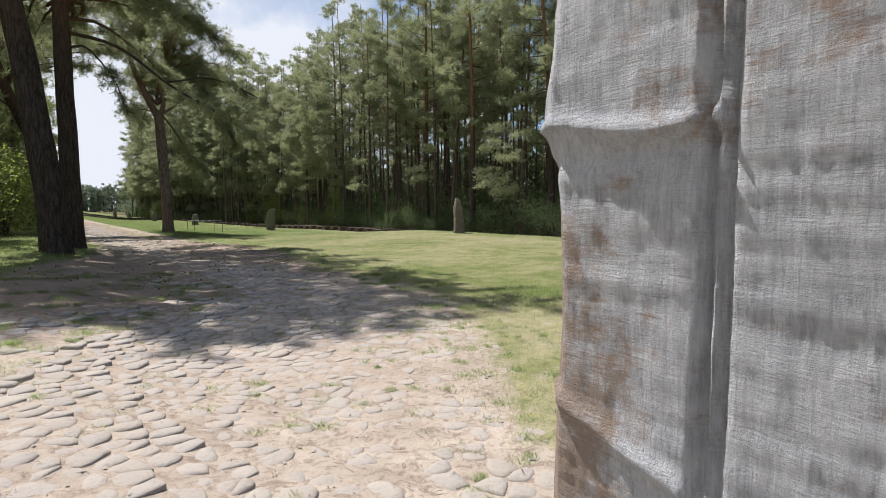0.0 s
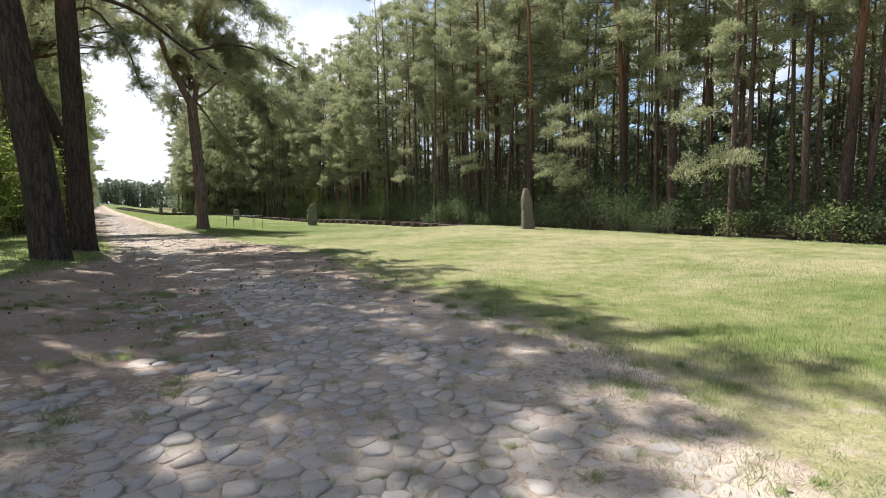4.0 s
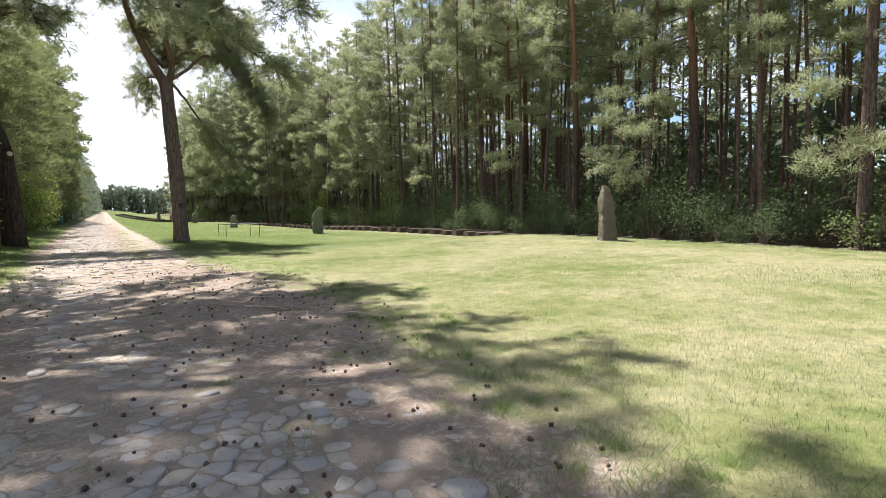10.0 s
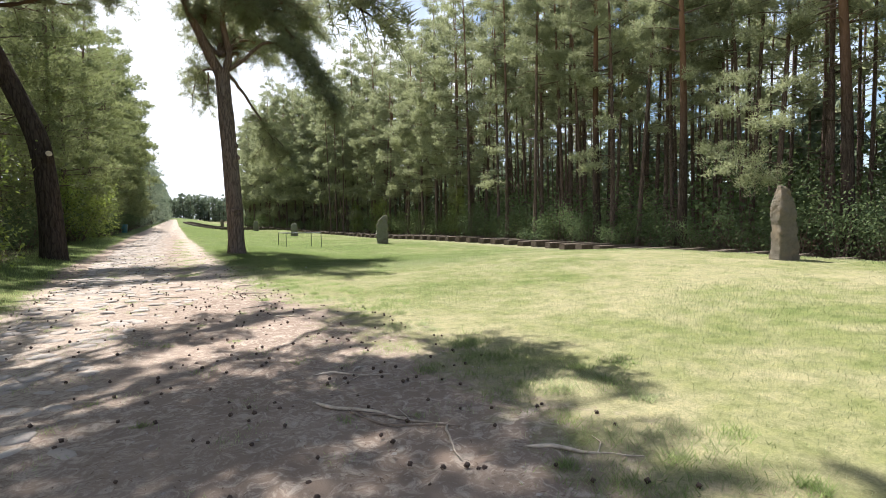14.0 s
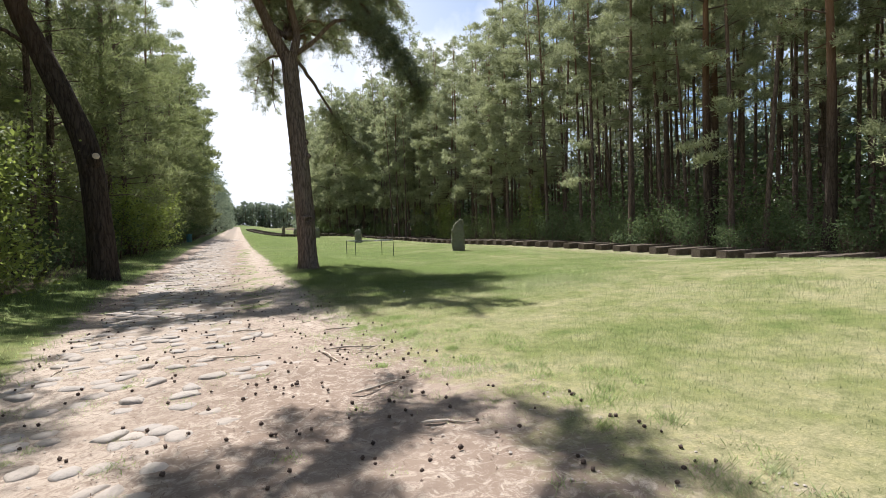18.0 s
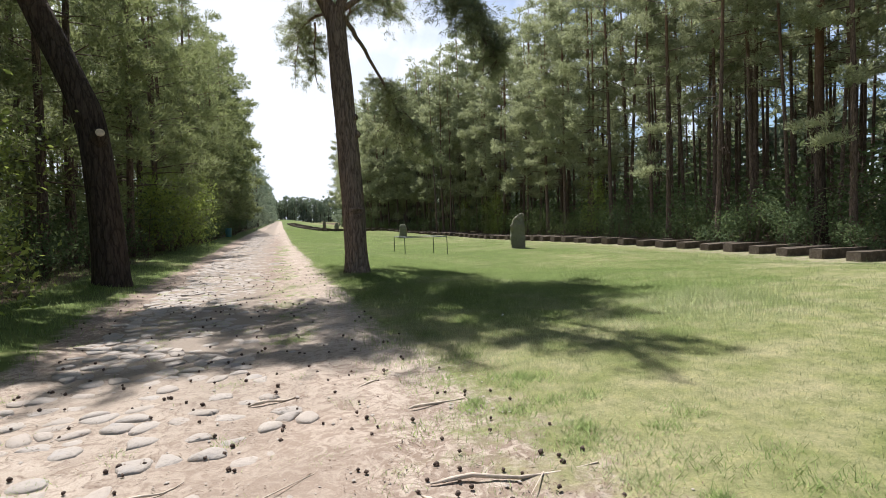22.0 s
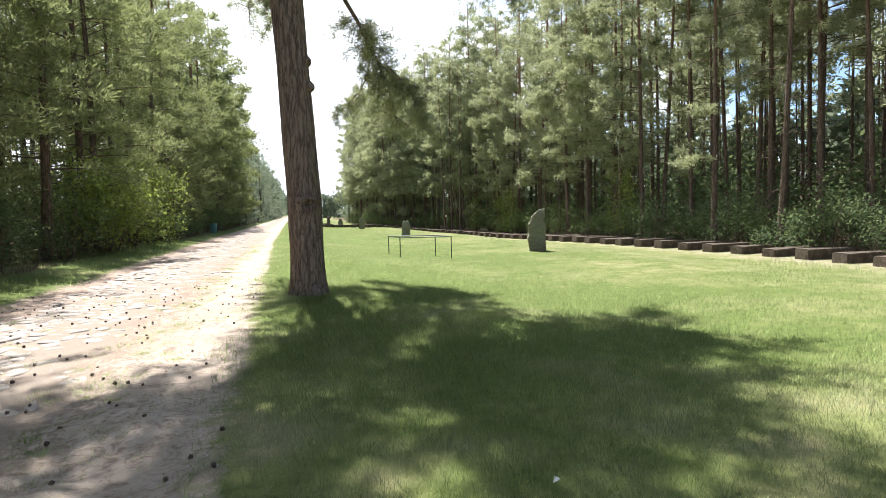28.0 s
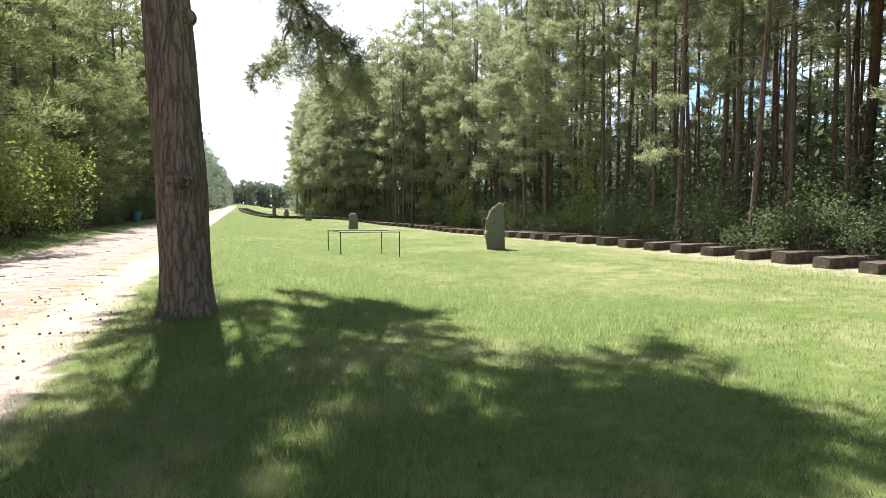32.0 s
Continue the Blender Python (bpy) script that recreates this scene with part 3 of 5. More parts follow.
grass("meadow_grass", "long thin grass stalks in the shade of the old pine", 5.4, 13.5, 28.6, 46, 150, 0.2, 0.0045, 18)
grass("meadow_grass", "fringe of taller dry grass before the forest edge", 22.6, 25.6, 4, 46, 70, 0.34, 0.011, 19)
grass("verge_grass", "shaded uneven grass on the wooded verge", -7, 2.6, 9, 62, 170, 0.11, 0.013, 14)


def road_tufts():
    """Small green tufts that grow between the stones and on the sand."""
    rng = np.random.default_rng(15)
    V, dry = [], []
    for k in range(1330):
        y = rng.uniform(1.5, 40)
        x = rng.uniform(bare_left(y), bare_right(y))
        if k >= 480:
            y = 30 + 28 * rng.random() ** 1.4
            x = 4.65 + rng.normal() * 0.2
        r, n = rng.uniform(0.05, 0.2), int(rng.integers(20, 80))
        if k >= 760:
            y = rng.uniform(1.6, 8)
            x = float(cobble_right(y)) - abs(rng.normal()) * 1.9 + 0.5
            r, n = rng.uniform(0.03, 0.11), int(rng.integers(25, 90))
        edge = k >= 960
        if edge:
            y = rng.uniform(6, 29)
            x = float(bare_right(y)) + rng.normal() * 0.45 - 0.15
            r, n = rng.uniform(0.06, 0.26), int(rng.integers(60, 220))
        left = k >= 1180
        if left:
            y = rng.uniform(5, 14)
            x = rng.uniform(float(bare_left(y)), float(cobble_left(y)) + 0.2)
            r, n = rng.uniform(0.06, 0.2), int(rng.integers(50, 190))
        px, py = x + rng.normal(size=n) * r * 0.6, y + rng.normal(size=n) * r * 0.6
        a, la = rng.uniform(0, 6.283, n), rng.uniform(0, 6.283, n)
        h = rng.uniform(0.012, 0.042, n) * (1.7 if edge else 1.0)
        b = np.stack([px, py, height(px, py)], -1)
        sd = np.stack([np.cos(a), np.sin(a), 0 * a], -1) * 0.003
        tip = b + np.stack([np.cos(la) * h * 0.8, np.sin(la) * h * 0.8, h], -1)
        V.append(np.stack([b - sd, b + sd, tip], 1).reshape(-1, 3))
        dry += [rng.uniform(-0.2, 0.45) if edge else rng.uniform(0.15, 0.8)] * (n * 3)
    V = np.concatenate(V)
    me = mesh_data("road_weeds", V, np.arange(len(V)).reshape(-1, 3), M_BLADE)
    me.attributes.new("dry", "FLOAT", "POINT").data.foreach_set("value", np.array(dry, np.float32))
    tagged(new("road_weeds", me), "small green tufts growing between the cobbles", "weeds", kind="stuff")


road_tufts()

# ---------------------------------------------------------------- cobbled road


def cell(site, others, size):
    """The outline of one stone: the ground nearer to its site than to its neighbours."""
    poly = [(size * math.cos(k * math.pi / 4), size * math.sin(k * math.pi / 4)) for k in range(8)]
    for ox, oy in others:
        dx, dy = ox - site[0], oy - site[1]
        half = (dx * dx + dy * dy) / 2
        out = []
        for (ax, ay), (bx, by) in zip(poly, poly[1:] + poly[:1]):
            da, db = ax * dx + ay * dy - half, bx * dx + by * dy - half
            if da <= 0:
                out.append((ax, ay))
            if da * db < 0:
                t = da / (da - db)
                out.append((ax + (bx - ax) * t, ay + (by - ay) * t))
        poly = out
        if len(poly) < 3:
            return None
    return np.array(poly)


def cobble_mesh(poly, rng, plain, proud=1.0):
    """A flat-topped stone on its outline: buried skirt, worn shoulder and slightly domed top."""
    p = poly * rng.uniform(0.9, 1.0)
    if not plain:
        q = np.roll(p, -1, 0)
        p = np.stack([p * 0.76 + q * 0.24, p * 0.24 + q * 0.76], 1).reshape(-1, 2)
        p = p * (1 + rng.normal(size=(len(p), 1)) * 0.03)
    n = len(p)
    c = p.mean(0)
    tilt = rng.normal(size=2) * 0.045
    rise = rng.uniform(0.012, 0.022) * proud
    rings = [(1.0, -0.06), (0.99, 0.002), (0.9, rise * 0.62), (0.6, rise * 0.95)] if proud < 1.4 else [(1.0, -0.06), (0.96, rise * 0.1), (0.82, rise * 0.6), (0.5, rise * 0.92)]
    if plain:
        rings = rings[:1] + rings[2:3]
    V = [np.column_stack([(p - c) * k + c, np.full(n, z)]) for k, z in rings] + [np.array([[c[0], c[1], rise]])]
    V = np.concatenate(V)
    V[n:, 2] += V[n:, 0] * tilt[0] + V[n:, 1] * tilt[1] + rng.normal(size=len(V) - n) * 0.0014
    F = []
    for k in range(len(rings) - 1):
        F += [(k * n + i, k * n + (i + 1) % n, k * n + n + (i + 1) % n, k * n + n + i) for i in range(n)]
    m = (len(rings) - 1) * n
    F += [(m + i, m + (i + 1) % n, len(V) - 1) for i in range(n)]
    return V, F


def make_cobbles():
    rng = np.random.default_rng(21)
    road = thing("cobbled_road", "old road of uneven field cobbles sunk in sand", "road", kind="structure")
    sites = []
    y = -2.0
    while y < 96:
        step = (0.185 if y < 5.5 else 0.172 if y < 15 else 0.225) if y < 46 else 0.3
        x = float(cobble_left(y)) - 0.2 + rng.uniform(0, 0.2)
        while x < float(cobble_right(y)) + rng.normal() * 0.3:
            sites.append((x + rng.normal() * 0.24 * step, y + rng.normal() * 0.22 * step, step))
            x += step * rng.uniform(0.85, 1.25)
        y += step * 0.84
    sites = np.array(sites)
    rest = Soup()
    faces = []
    count = 0
    for i, (px, py, step) in enumerate(sites):
        if px < float(cobble_left(py)) - 0.02:
            continue
        sandy = wob(px, py, 0.8, 5.0) + 0.6 * wob(px, py, 2.3, 6.0)
        sunk = 0.0045 - 0.006 * sstep(4.0, 7, py) * sstep(15, 12.5, py) + 0.0025 * sstep(9, 6, py) + 0.0065 * sandy + rng.uniform(-0.007, 0.017) * (0.8 if py < 6.5 else 1.0) + 0.03 * sstep(15.5, 18.5, py) * sstep(24, 20, py) * sstep(2.8, 4.2, px)
        sunk += 0.004 * sstep(13.5, 15, py) * sstep(34, 28, py) + 0.002 * sstep(26, 31, py) + 0.016 * sstep(1.3, 0.0, cobble_right(py) - px)
        kerb = px < float(cobble_left(py)) + 0.2 and 9.6 < py < 17.5
        if kerb:
            continue
        worn = float(sstep(15.5, 17.5, py) * sstep(32, 28, py))
        sunk -= 0.009 * worn
        if sunk > 0.021 or rng.random() < 0.04 + 0.56 * worn:
            continue
        lo, hi = max(0, i - 70), min(len(sites), i + 71)
        near = sites[lo:hi, :2]
        d = np.hypot(near[:, 0] - px, near[:, 1] - py)
        near = near[(d > 1e-6) & (d < step * 2.2)]
        poly = cell((px, py), near, step * rng.uniform(0.68, 0.98))
        if poly is None:
            continue
        V, F = cobble_mesh(poly, rng, py > 46, 1 + 0.5 * worn + 0.15 * float(sstep(30, 34, py)))
        place = (px, py, hz(px, py) - float(sunk))
        close = abs(px - np.interp(py, [0, 9, 13, 20, 25], [0.8, 3.4, 3.8, 3.8, 3.8])) < 1.0 and 1.2 < py < 28
        if close and count < 300 and rng.random() < 0.5:
            part("cobble", mesh_data("cobble", V, F, M_COBBLE, True), road, place=place)
            count += 1
        else:
            rest.v.append(V + place)
            faces += [tuple(k + rest.c for k in q) for q in F]
            rest.c += len(V)
    # the straight left edge: one row of larger stones set end to end
    y = 9.7
    while y < 17.4:
        long = rng.uniform(0.16, 0.27)
        wide = rng.uniform(0.15, 0.2)
        a = np.linspace(0, 2 * np.pi, 9)[:-1] + rng.uniform(-0.12, 0.12, 8)
        oval = np.stack([np.sign(np.cos(a)) * np.abs(np.cos(a)) ** 0.6 * wide / 2, np.sign(np.sin(a)) * np.abs(np.sin(a)) ** 0.6 * long / 2], -1)
        V, F = cobble_mesh(oval, rng, False, 1.35)
        px = float(cobble_left(y)) + 0.09 + rng.normal() * 0.025
        if rng.random() > 0.2:
            part("kerb_stone", mesh_data("kerb_stone", V, F, M_COBBLE, True), road, place=(px, y, hz(px, y) + rng.uniform(-0.004, 0.006)))
        y += long * 0.98
    # half-buried stones strewn over the bare ground beside the paving
    rng = np.random.default_rng(22)
    for _ in range(330):
        y = rng.uniform(4.5, 13.5)
        x = float(cobble_left(y)) - 0.05 - abs(rng.normal()) * (1.3 if y < 9 else 0.8)
        if x < float(bare_left(y)) or (y > 9.5 and rng.random() < 0.5):
            continue
        a = np.linspace(0, 2 * np.pi, 9)[:-1] + rng.uniform(-0.2, 0.2, 8)
        r = rng.uniform(0.05, 0.12) * rng.uniform(0.8, 1.15, 8)
        V, F = cobble_mesh(np.stack([np.cos(a) * r * 1.2, np.sin(a) * r], -1), rng, False, 1.3)
        rest.v.append(V + (x, y, hz(x, y) - rng.uniform(0.004, 0.022)))
        faces += [tuple(k + rest.c for k in q) for q in F]
        rest.c += len(V)
    ob = part("cobbles", mesh_data("cobbles", np.concatenate(rest.v), faces, M_COBBLE, True), road)
    tagged(ob, "many more sunken field cobbles", kind="stuff")


make_cobbles()

# ---------------------------------------------------------------- trees


def crown_points(rng, start, direction, length, n, droop, rise):
    """Points along one bough, with side twigs towards the end, and their directions."""
    d = np.asarray(direction, float)
    side = np.cross(d, (0, 0, 1.0))
    side /= np.linalg.norm(side) + 1e-9
    s = rng.uniform(0.3, 1.0, n) ** 0.75
    out = (s * (1.15 - s)) * length * 0.75
    lateral = rng.uniform(-1, 1, n) * out
    P = start + d * (s * length)[:, None] + side * lateral[:, None]
    P[:, 2] += rise * s * length - droop * s ** 2 * length + rng.normal(size=n) * 0.065 * length
    D = d * 0.7 + side * (lateral / (length * 0.4 + 1e-6))[:, None] * 0.6 + np.array([0, 0, 0.45])
    return P, D


def puffs(centres, dirs, rng, count, size, spikes, length, width):
    """Flattened clumps of short needles at the centres, lit from above and ragged at the rim."""
    C = np.repeat(np.asarray(centres, float), count, 0)
    off = rng.normal(size=(len(C), 3))
    off /= np.linalg.norm(off, axis=1, keepdims=True)
    off *= rng.uniform(0.35, 1.0, (len(C), 1)) * np.array([1.0, 1.0, 0.52])
    sz = np.repeat(size * rng.uniform(0.6, 1.35, (len(centres), 1)), count, 0)
    D = off * 1.1 + 0.35 * np.repeat(np.asarray(dirs, float), count, 0) + np.array([0, 0, 0.3])
    return tufts(C + off * sz, D, rng, spikes, length, width, 0.45)


def pine_parts(seed, tall, base, reach, trunk_r, boughs, clumps, count, size, spikes, length, width, bend=0.4, sides=7, dead=8, dead_reach=2.0, side_bias=None, low_shape=0.5, skirt=()):
    """Meshes of one pine: trunk, branches and crown. base: height of the lowest green bough; skirt: (height, turn, reach) of single boughs below it."""
    rng = np.random.default_rng(seed)
    hs = np.linspace(0, 1, 9)
    ph = rng.uniform(0, 6.28, 2)
    line = np.stack([bend * np.sin(hs * 2.2 + ph[0]) - bend * np.sin(ph[0]), bend * np.sin(hs * 1.7 + ph[1]) - bend * np.sin(ph[1]), hs * tall - 0.1], -1)
    radii = trunk_r * (1 - 0.8 * hs) * np.array([1.25, 1, 1, 1, 1, 1, 1, 0.9, 0.7])
    tv, tf = tube(line, radii, sides, 0.02, rng)
    stem, br, cr = Soup(), Soup(), Soup()
    stem.add(tv, tf)

    def at(z):
        return np.array([np.interp(z, line[:, 2], line[:, k]) for k in range(3)])

    def bough(z, az, L, rise, droop, u, sink):
        d = np.array([math.cos(az), math.sin(az), 0])
        s0 = at(z)
        n = max(3, int(clumps * L / reach))
        P, D = crown_points(rng, s0, d, L, n, droop, rise)
        cr.add(*puffs(P, D, rng, count, size, spikes, length, width))
        e = s0 + d * L * 0.9 + np.array([0, 0, rise * L * 0.9 - droop * L * 0.8])
        mid = s0 + d * L * 0.45 + np.array([0, 0, rise * L * 0.45 - droop * L * 0.2])
        sink.add(*tube([s0, mid, e], [trunk_r * 0.22 * (1 - 0.5 * u), trunk_r * 0.14 * (1 - 0.5 * u), 0.008], 4))
    for k in range(boughs):
        u = (k + rng.random()) / boughs
        az = rng.uniform(0, 6.283)
        if side_bias is not None and rng.random() < 0.55 * (1 - u):
            az = side_bias + rng.normal() * 0.7
        prof = (low_shape + (1 - low_shape) * min(1, u / 0.35)) * (1.0 - 0.68 * (max(0, u - 0.35) / 0.65) ** 1.5)
        bough(base + (tall - 0.3 - base) * u, az, reach * prof * rng.uniform(0.65, 1.2), rng.uniform(0.0, 0.35) + 0.35 * u, 0.25 * (1 - u), u, br if k < 14 else stem)
    for z, az, L in skirt:
        bough(z, az, L, 0.12, 0.22, 0.2, br)
    for k in range(dead):
        z = rng.uniform(base * 0.2, base * 1.1) if base > 3 else rng.uniform(1.0, base + 3)
        az = rng.uniform(0, 6.283)
        L = dead_reach * rng.uniform(0.25, 1.0)
        s0 = at(z)
        e = s0 + np.array([math.cos(az) * L, math.sin(az) * L, rng.uniform(-0.35, 0.3) * L])
        stem.add(*tube([s0, (s0 + e) / 2 + (0, 0, 0.1 * L), e], [0.026, 0.018, 0.006], 3))
    return stem, br, cr


def pine(seed, label, mats, group="", **kw):
    stem, br, cr = pine_parts(seed, **kw)
    root = thing("pine_tree", label, "tree", group)
    part("trunk", stem.data("trunk", mats[0], True), root)
    for v, f in zip(br.v, br.f):
        part("branch", mesh_data("branch", v, f - f.min(), mats[1], True), root)
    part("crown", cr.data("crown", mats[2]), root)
    return root


def leafy(seed, tall, wide, n, leaf, stems, lumps=7, low=0.1):
    """Stems and leaf mesh of a bush: leaves gathered in uneven lumps."""
    rng = np.random.default_rng(seed)
    st, lf = Soup(), Soup()
    cs = []
    for k in range(lumps):
        a, r = rng.uniform(0, 6.283), wide * 0.5 * math.sqrt(rng.random())
        zc = tall * rng.uniform(low + 0.1, 0.92)
        r *= math.sqrt(max(0.15, 1 - (zc / tall - 0.4) ** 2 * 1.6))
        cs.append((math.cos(a) * r, math.sin(a) * r, zc))
    cs = np.array(cs)
    for k in range(stems):
        e = cs[k % lumps]
        b = np.array([e[0] * 0.15 + rng.normal() * 0.08, e[1] * 0.15 + rng.normal() * 0.08, -0.05])
        st.add(*tube([b, (b + e) / 2 + rng.normal(size=3) * 0.08, e], [0.018 + 0.006 * tall, 0.016, 0.005], 4))
    which = rng.integers(0, lumps, n)
    off = np.clip(rng.normal(size=(n, 3)), -1.7, 1.7) * np.array([wide * 0.17, wide * 0.17, tall * 0.13])
    P = cs[which] + off
    P[:, 2] = np.abs(P[:, 2] - 0.05) + 0.05
    nrm = rng.normal(size=(n, 3)) + np.array([0, 0, 0.9])
    nrm /= np.linalg.norm(nrm, axis=1, keepdims=True)
    u = np.cross(nrm, rng.normal(size=(n, 3)))
    u /= np.linalg.norm(u, axis=1, keepdims=True) + 1e-9
    w = np.cross(nrm, u)
    s = (leaf * rng.uniform(0.6, 1.3, (n, 1)))
    V = np.stack([P - u * s, P + w * s * 0.5, P + u * s, P - w * s * 0.5], 1).reshape(-1, 3)
    lf.add(V, np.arange(n)[:, None] * 4 + np.array([[0, 1, 2, 3]]))
    return st, lf


def bush(seed, label, mat, group="", **kw):
    st, lf = leafy(seed, **kw)
    root = thing("bush", label, "bush", group)
    for v, f in zip(st.v, st.f):
        part("stem", mesh_data("stem", v, f - f.min(), M_TWIG, True), root)
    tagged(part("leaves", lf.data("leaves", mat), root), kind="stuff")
    return root


def spread(makers, spots, rng, smin=0.85, smax=1.15, turn=True):
    """Puts the makers' trees on the spots: the first at each maker itself, then copies."""
    used = set()
    for k, (x, y) in enumerate(spots):
        i = int(rng.integers(len(makers)))
        s = rng.uniform(smin, smax)
        a = rng.uniform(0, 6.283) if turn else rng.normal() * 0.35
        m = Matrix.LocRotScale((x, y, hz(x, y)), Euler((rng.normal() * 0.02, rng.normal() * 0.02, a)), (s, s, s * rng.uniform(0.92, 1.1)))
        if i in used:
            c = copy_thing(makers[i], Matrix())
            c.matrix_basis = m
        else:
            makers[i].matrix_basis = m
            used.add(i)


def place_row(rng, y0, y1, gap, x, jitter):
    out, y = [], y0
    while y < y1:
        out.append((x + rng.normal() * jitter, y + rng.normal() * gap * 0.2))
        y += gap * rng.uniform(0.75, 1.25)
    return out


MATS = (M_BARK_WOOD, M_TWIG, M_PINE)
VERGE = (M_BARK_WOOD, M_TWIG, M_PINE_SHADED)
DARK = (M_BARK_DARK, M_TWIG, M_PINE)


def joined(name, label, category, variants, spots, rng, mats, smin=0.85, smax=1.15):
    """Many plants too far in to pick apart, as one thing. variants: lists of soups, one soup a material."""
    outs = [Soup() for _ in mats]
    flat = []
    for var in variants:
        flat.append([(np.concatenate(sp.v), np.concatenate(sp.f)) for sp in var])
    for x, y in spots:
        var = flat[int(rng.integers(len(flat)))]
        a, sc = rng.uniform(0, 6.283), rng.uniform(smin, smax)
        c, sn = math.cos(a) * sc, math.sin(a) * sc
        rot = np.array([[c, -sn, 0], [sn, c, 0], [0, 0, sc * rng.uniform(0.9, 1.15)]])
        for out, (v, f) in zip(outs, var):
            out.add(v @ rot.T + (x, y, hz(x, y)), f)
    root = thing(name, label, category, kind="stuff")
    for out, (pn, mat) in zip(outs, mats):
        tagged(part(pn, out.data(pn, mat), root), kind="stuff")


def bend_edge(y):
    """The forest edge beyond the meadow swings towards the road."""
    return float(np.interp(y, [90, 100, 112, 124, 170], [30, 28, 24.5, 21.8, 21.0]))


def make_forests():
    rng = np.random.default_rng(77)
    near = dict(count=30, size=0.4, spikes=2, length=0.21, width=0.045)
    far = dict(count=11, size=0.5, spikes=2, length=0.36, width=0.12)
    west = math.pi
    # tall bare-stemmed pines where the wood is open, and the few that carry low boughs over the meadow
    bare = [pine(100 + k, "tall slender pine with a bare dead-branched stem and high crown", MATS, "bare-stemmed pines at the forest edge", tall=[24, 26, 23, 25][k], base=[9.5, 11.5, 8, 10][k], reach=[3.2, 2.9, 3.4, 3.0][k],
                 trunk_r=[0.2, 0.15, 0.17, 0.14][k], boughs=28, clumps=16, bend=[0.35, 0.5, 0.3, 0.6][k], dead=26, dead_reach=2.6, **near) for k in range(4)]
    skirts = [[(4.6, west, 4.6), (5.4, west - 0.5, 4.2), (6.4, west + 0.4, 4.4), (7.4, west - 0.1, 4.0), (8.2, west + 0.7, 3.6), (8.8, west - 0.5, 3.4), (3.8, west + 0.3, 4.0)],
              [(4.9, west + 0.1, 2.8), (5.6, west - 0.5, 2.2), (7.6, west + 0.5, 2.6)],
              [(5.2, west + 0.2, 3.0), (6.0, west - 0.4, 2.6), (7.8, west + 0.5, 2.8)],
              [(4.0, west, 4.4), (4.6, west + 0.5, 3.8), (6.8, west - 0.3, 4.0)]]
    hung = [pine(110 + k, "edge pine with pale boughs hanging low over the meadow", MATS, "pines with low boughs", tall=[22, 24, 23, 24][k], base=[9.5, 10, 9, 8.5][k], reach=3.3,
                 trunk_r=0.17, boughs=27, clumps=17, dead=20, dead_reach=2.4, skirt=skirts[k], **near) for k in range(4)]
    for tree, (x, y) in zip(hung, ((31.6, 31.6), (29.8, 53.4), (30.0, 41.2), (29.9, 19.8))):
        tree.matrix_basis = Matrix.Translation((x, y, hz(x, y)))
    thick = pine(114, "thick dark old pine standing at the front of the forest", DARK, "old pines before the forest", tall=24, base=10.5, reach=3.8, trunk_r=0.3, boughs=28, clumps=17, bend=0.8, dead=24, dead_reach=2.8, **near)
    spread([thick], [(31.8, 28.3), (30.6, 43.2), (36.5, 48.3), (31.3, 15.2), (30.4, 36.2)], rng, 0.9, 1.05)
    spots = [(32.2, 38.2), (31.4, 45.7), (28.9, 48.2), (33.6, 44.6), (34.5, 23.6), (35.4, 58.2), (32.8, 52.5), (35.0, 55.4), (34.8, 51.0), (37.6, 46.8), (38.7, 29.0), (33.4, 34.4), (32.0, 24.8), (33.2, 20.8), (30.8, 39.8), (31.2, 56.8), (32.2, 48.8), (34.2, 40.6), (32.6, 17.4), (31.0, 11.4), (33.4, 8.4), (34.6, 36.8), (31.4, 6.0), (33.0, 12.8), (34.4, 15.4), (32.8, 3.4), (33.8, 26.4), (36.2, 19.0), (35.8, 31.4)]
    spread(bare, spots, rng, 0.9, 1.1)
    full = [pine(104 + k, "tall edge pine with green boughs low on the open side", MATS, "pines along the forest edge", tall=24 + 1.4 * k, base=[4.2, 7.0, 5.4][k], reach=[3.4, 3.0, 3.6][k],
                 trunk_r=0.18, boughs=34, clumps=17, side_bias=west, low_shape=0.8, dead=14, **dict(near, count=17, length=0.27, width=0.068)) for k in range(3)]
    spots = place_row(rng, 60, 92, 3.0, 30.0, 0.5) + place_row(rng, 61, 92, 4.2, 32.6, 0.6)
    spread(full, spots, rng, 0.88, 1.1, turn=False)
    back = [pine(107 + k, "tall pine of the far forest edge", MATS, "far pines along the forest edge", tall=25 + 1.6 * k, base=[2.4, 4.0][k], reach=3.4,
                 trunk_r=0.17, boughs=38, clumps=14, side_bias=west, low_shape=0.8, **far) for k in range(2)]
    spots = [(bend_edge(y) + rng.normal() * 0.6, y) for y in np.arange(93, 168, 2.7)] + [(bend_edge(y) + 3 + rng.normal() * 0.7, y) for y in np.arange(94, 172, 4.0)]
    spread(back, spots, rng, 0.9, 1.1, turn=False)
    inner = []
    for k in range(5):
        wood, br, cr = pine_parts(120 + k, tall=23 + 2 * (k % 3), base=[8.5, 12, 7, 12.5, 10][k], reach=2.5, trunk_r=0.14, boughs=17, clumps=7, count=6, size=0.5, spikes=2, length=0.5, width=0.17, dead=8, sides=5)
        inner.append([wood, cr])
    ins = []
    for x in np.arange(35.6, 62, 2.8):
        ins += place_row(rng, -8 + (x - 33) * 0.35, 92, 3.1 + (x - 33) * 0.09, x, 0.9)
